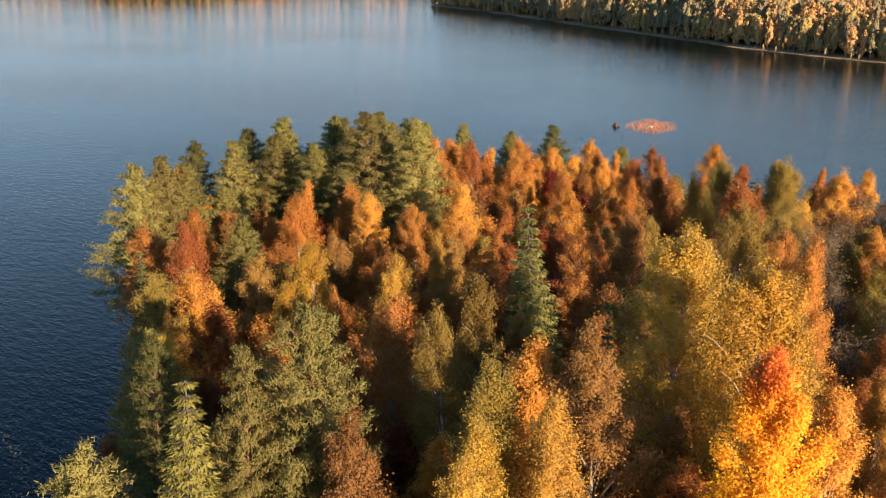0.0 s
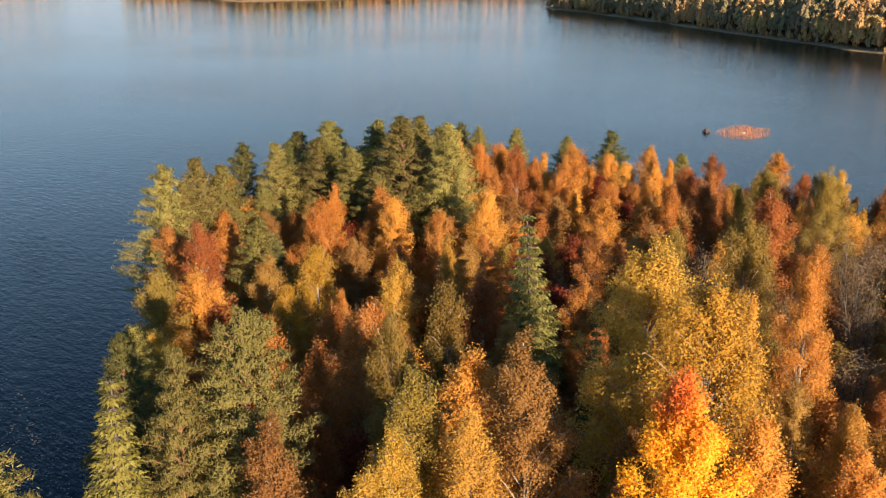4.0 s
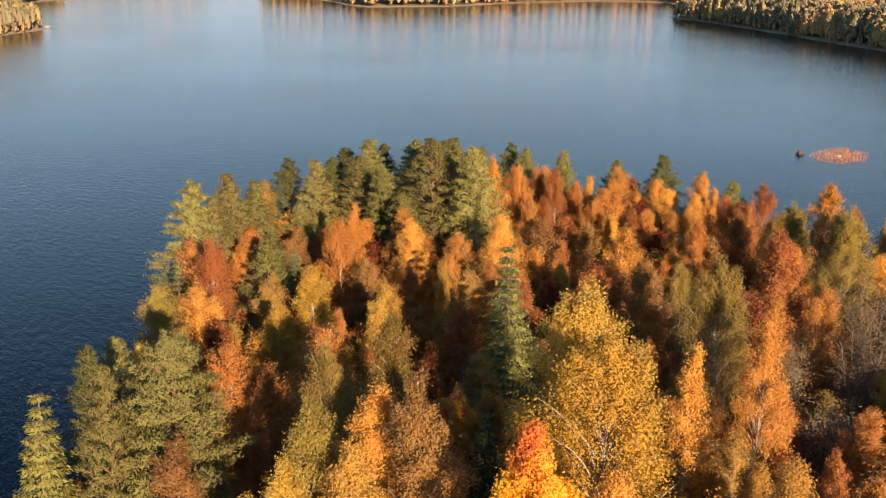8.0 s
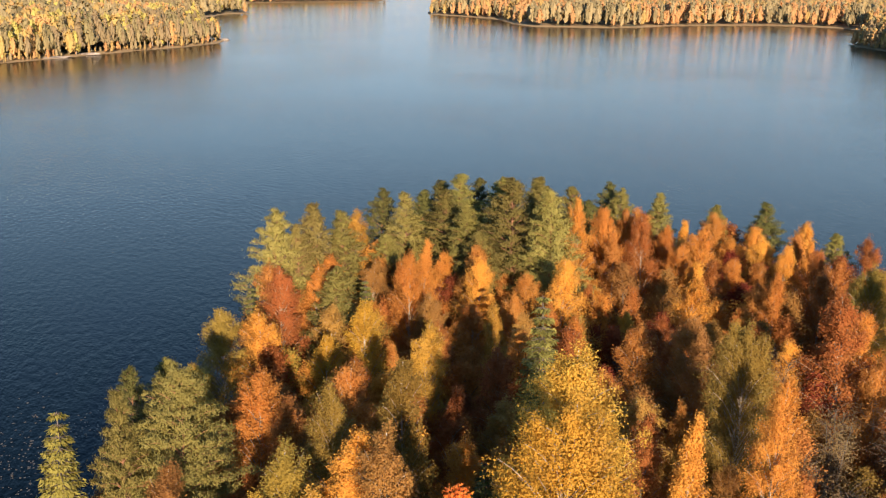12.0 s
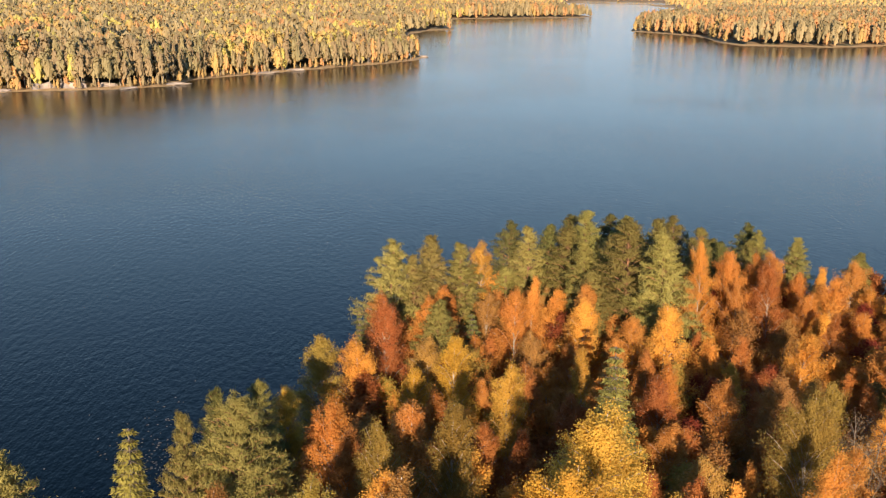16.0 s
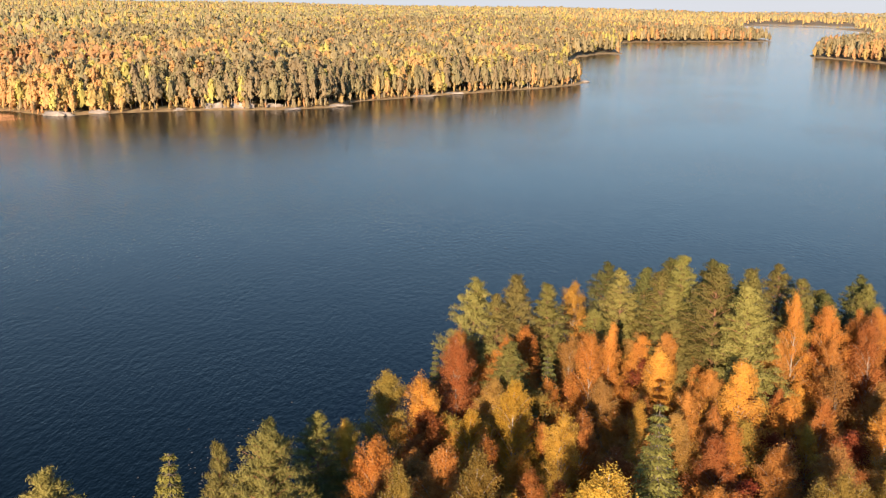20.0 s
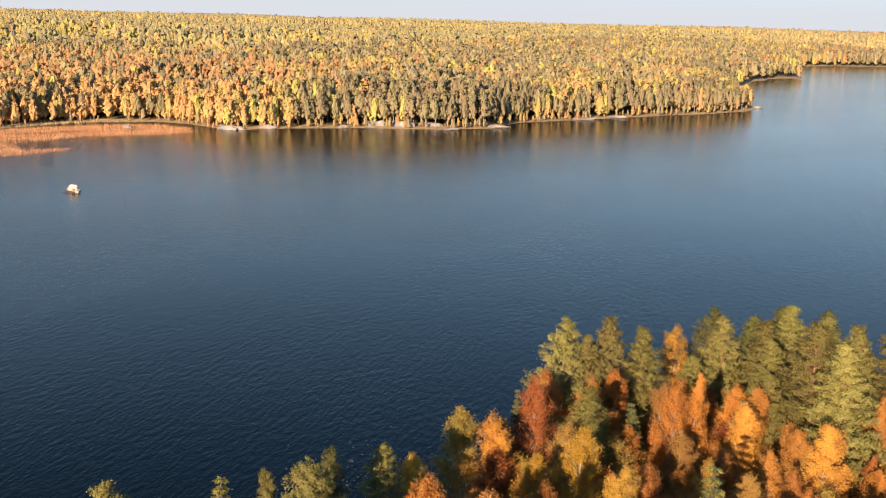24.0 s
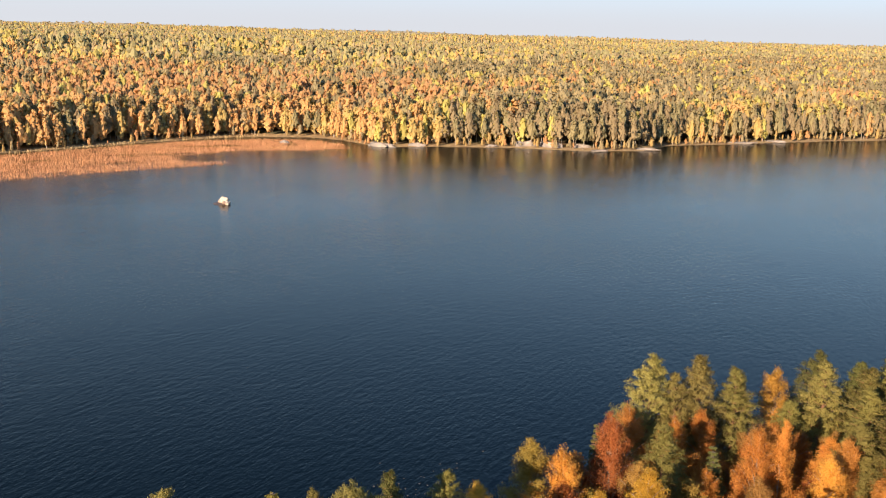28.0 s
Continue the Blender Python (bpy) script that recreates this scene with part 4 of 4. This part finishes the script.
zones = {
    "near": thin(far_points(110000, 240, 760, 2, 2.5, 26), 3.0),
    "mid": np.concatenate((thin(far_points(90000, 280, 800, 2, 26, 320), 5.4), thin(far_points(60000, 760, 1500, 2, 3, 320), 6.4))),
    "far": np.concatenate((thin(far_points(60000, 500, 2000, 1.6, 320, 9000), 7.2), far_points(22000, 1500, 4300, 1.4, 3, 9000))),
    "grove": far_points(16000, 3600, 17000, 1.1, 12, 30000),
}
for detail, p in zones.items():
    n = len(p)
    tone = wobble(p, 34) * 0.7 + wobble(p + 300, 12) * 0.5 + fr.normal(0, 0.38, n)
    bay = np.clip((-95 - p[:, 1]) / 60, 0, 1) * (p[:, 0] > -560)          # more orange round the bay
    u = fr.uniform(0, 1, n)
    kinds = np.where(tone < 0.03, np.where(u < 0.5, 0, 1), np.where(u < 0.24 + 0.5 * bay, 2, np.where(u < 0.6 + 0.3 * bay, 3, 4)))
    kinds = np.where((bay > 0.2) & (kinds < 2) & (fr.uniform(0, 1, n) < 0.7), np.where(u < 0.7, 2, 3), kinds)
    kinds = np.where((p[:, 1] > 250) & (kinds == 4), 2, kinds)
    high = 14.0 + 5.0 * fr.uniform(0, 1, n) + np.where(kinds < 2, 1.5, 0) + 1.5 * wobble(p, 25)
    high *= np.clip(0.55 + np.maximum(shore_distance(p, WEST), shore_distance(p, NORTH)) / 30, 0, 1)
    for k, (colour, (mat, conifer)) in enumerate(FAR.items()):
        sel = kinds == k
        far_wood(f"far_forest_{colour}", {"green": "far pine and spruce wood in dull green, paled with painted haze", "brown": "far pine wood in brownish green, paled with painted haze", "orange": "far birches in orange autumn leaf",
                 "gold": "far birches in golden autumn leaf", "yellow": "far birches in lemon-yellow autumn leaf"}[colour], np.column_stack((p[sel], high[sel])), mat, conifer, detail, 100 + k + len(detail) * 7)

# the closed canopy of the woods beyond, out to the horizon
cr_ = np.concatenate((np.linspace(3700, 5000, 40), 5000 * 1.035 ** np.arange(1, 48)))
ca_ = np.radians(np.linspace(0, 155, 900))
rr, aa = np.meshgrid(cr_, ca_, indexing="ij")
rr = rr * (1 + fr.normal(0, 0.003, rr.shape))
cp = np.column_stack(((5 - np.sin(aa) * rr).ravel(), (25 + np.cos(aa) * rr).ravel()))
deep = np.maximum(shore_distance(cp, WEST), shore_distance(cp, NORTH))
cz = ground_height(cp) + np.where(deep > 12, 8 + 5 * fr.uniform(0, 1, len(cp)) + np.clip((rr.ravel() - 6000) / 9000, 0, 1) * (8 + 10 * wobble(cp, 1500)), -4)
ncol = len(ca_)
q0 = (np.arange(len(cr_) - 1)[:, None] * ncol + np.arange(ncol - 1)[None]).ravel()
tagged(new("far_canopy", tri_mesh("far_canopy", np.column_stack((cp, cz)), np.stack((q0, q0 + ncol, q0 + ncol + 1, q0 + 1), 1), CANOPY)), "closed autumn woods stretching away to the horizon", "forest", kind="stuff")

scrub = thin(far_points(60000, 240, 760, 2, 0.4, 6), 1.6)
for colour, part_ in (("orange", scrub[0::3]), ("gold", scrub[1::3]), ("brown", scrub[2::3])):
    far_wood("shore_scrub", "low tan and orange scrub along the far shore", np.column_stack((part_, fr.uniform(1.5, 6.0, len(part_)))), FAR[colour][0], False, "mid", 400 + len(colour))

# pale trunks that show along the far shores
front = zones["near"]
fd = np.maximum(shore_distance(front, WEST), shore_distance(front, NORTH))
front = front[(fd < 16)][::3]
fb = ground_height(front)
tv, tf = tubes([(np.array([[x, y, b - 0.3], [x + 0.1, y, b + 4], [x, y + 0.1, b + 8]]), (0.15, 0.11, 0.05)) for (x, y), b in zip(front, fb)], 4)
tagged(new("far_trunks", tri_mesh("far_trunks", tv, tf, BIRCH_BARK)), "pale birch and pine trunks along the far shore", "tree trunks", kind="stuff")

# ---- reeds ----
def reed_bed(name, label, poly, count, tall, mat, seed, holes=0.15):
    r = np.random.default_rng(seed)
    q = np.asarray(poly, float)
    lo, hi = q.min(0), q.max(0)
    p = r.uniform(lo, hi, (count * 4, 2))
    d = shore_distance(p, poly)
    p = p[(d > 0) & (wobble(p, 5.0) + r.normal(0, 0.35, len(p)) > -1 + holes) & (r.uniform(0, 6, len(p)) < d + 1.5)][:count]
    n = len(p)
    h = tall * r.uniform(0.55, 1.15, n)
    a = r.uniform(0, np.pi, n)
    w = np.column_stack((np.cos(a), np.sin(a), np.zeros(n))) * 0.07
    o = np.column_stack((p, np.full(n, -0.15)))
    tip = o + np.column_stack((r.normal(0, 0.15, n), r.normal(0, 0.15, n), h + 0.15))
    tagged(new(name, soup(name, np.stack((o - w, o + w, tip), 1).reshape(-1, 3), mat)), label, "reeds", kind="stuff")


reed_bed("reed_bed", "reddish-brown reeds standing in the shallow bay", [(-150, -215), (-190, -190), (-216, -177), (-257, -157), (-284, -142), (-291, -145), (-284, -160), (-292, -168), (-318, -158), (-336, -135), (-350, -126), (-362, -136), (-368, -150), (-360, -176), (-330, -196), (-285, -212), (-240, -230), (-190, -256)], 60000, 0.6, REED, 3, 0.35)
reed_bed("reed_margin", "pale dry reeds along the edge of the bay", [(-150, -285), (-240, -229), (-285, -212), (-330, -197), (-366, -178), (-378, -158), (-384, -165), (-366, -192), (-325, -209), (-285, -220), (-240, -238), (-190, -268)], 7000, 1.3, REED_PALE, 4)
reed_bed("reed_island", "small patch of pinkish reeds out in the lake", [(-128.6, 173), (-132, 181), (-132.5, 187), (-124.5, 186.5), (-119.3, 178.7), (-119.5, 171.5), (-123.7, 171)], 1800, 0.32, REED, 5, 0.55)


# ---- rocks ----
def rock_mesh(name, seed, size, mat, sharp=0.5, level=3):
    bm = bmesh.new()
    bmesh.ops.create_icosphere(bm, subdivisions=level, radius=1)
    off = Vector((seed * 3.1, seed * 1.7, 0))
    for v in bm.verts:
        k = 1 + sharp * noise.noise(v.co * 1.3 + off) + 0.25 * sharp * noise.noise(v.co * 4 + off)
        v.co = Vector((v.co.x * size[0], v.co.y * size[1], v.co.z * size[2])) * k
    me = bpy.data.meshes.new(name)
    bm.to_mesh(me)
    bm.free()
    me.materials.append(mat)
    return me


def rock(name, label, x, y, z, size, mat, seed, turn=0.0, sharp=0.5):
    ob = new(name, rock_mesh(name, seed, size, mat, sharp))
    ob.matrix_basis = pose(x, y, z, 0, 0, turn)
    return tagged(ob, label, "rock")


rock("boulder", "pale pointed boulder standing out of the lake", -217.5, -100.2, 0.6, (1.05, 1.3, 1.15), PALE_ROCK, 3, 20, 0.7)
rock("boulder", "low pale boulder leaning on a taller one in the lake", -216.8, -98.6, 0.3, (0.9, 1.0, 0.75), PALE_ROCK, 8, 60, 0.7)
rock("boulder", "wet dark stone ledge just above the lake", -217.0, -100.0, -0.05, (1.9, 2.3, 0.4), WET_ROCK, 5, 10, 0.4)
rock("boulder", "dark stone beside the small reed patch", -130.8, 173.6, 0.15, (0.7, 0.8, 0.6), WET_ROCK, 12, 0, 0.5)
rock("boulder", "flat grey stone beside the small reed patch", -125.0, 177.6, 0.05, (0.6, 0.9, 0.3), ROCK, 14, 0, 0.5)
rock("boulder", "grey stone lying in the reeds of the bay", -352, -158, 0.3, (1.6, 2.0, 0.8), ROCK, 15, 0, 0.5)
for i, (x, y, sx, sy, sz) in enumerate(((-364.5, -120, 2.6, 6.0, 1.3), (-374, -108, 2.0, 3.5, 1.0), (-399, -68, 3, 5, 2.4), (-401, -58, 2.5, 5, 2.2), (-406, -46, 2, 4, 1.5), (-400, -36, 1.2, 4, 0.6),
                                         (-417, -20, 1.3, 5, 0.6), (-472, 15, 1.3, 6, 0.6), (-488, 29, 1.3, 5, 0.6), (-584, 103, 1.5, 4, 0.6), (-389, -80, 1.2, 2.4, 0.8))):
    rock("rock_slab", "pale bare rock slab at the far water's edge", x, y, 0.4, (sx, sy, sz), ROCK, 20 + i, 15 * i % 40, 0.55)

# ---- leaves and weed afloat near the shore ----
fl = np.random.default_rng(31)
n = 1300
c = np.column_stack((fl.normal(-72, 5.5, n), fl.normal(20.5, 4.5, n)))
c = c[(shore_distance(c, PENINSULA) < -0.5) & (wobble(c, 2.2) > -0.3)]
a6 = np.arange(6) * np.pi / 3
rad = fl.uniform(0.05, 0.16, len(c))
pv = np.stack((c[:, :1] + np.cos(a6) * rad[:, None], c[:, 1:] + np.sin(a6) * rad[:, None] * 0.7, np.full((len(c), 6), 0.012)), -1).reshape(-1, 3)
tagged(new("floating_leaves", tri_mesh("floating_leaves", pv, np.arange(len(pv)).reshape(-1, 6), PAD)), "small pale leaves afloat on dark water", "floating leaves", kind="stuff")
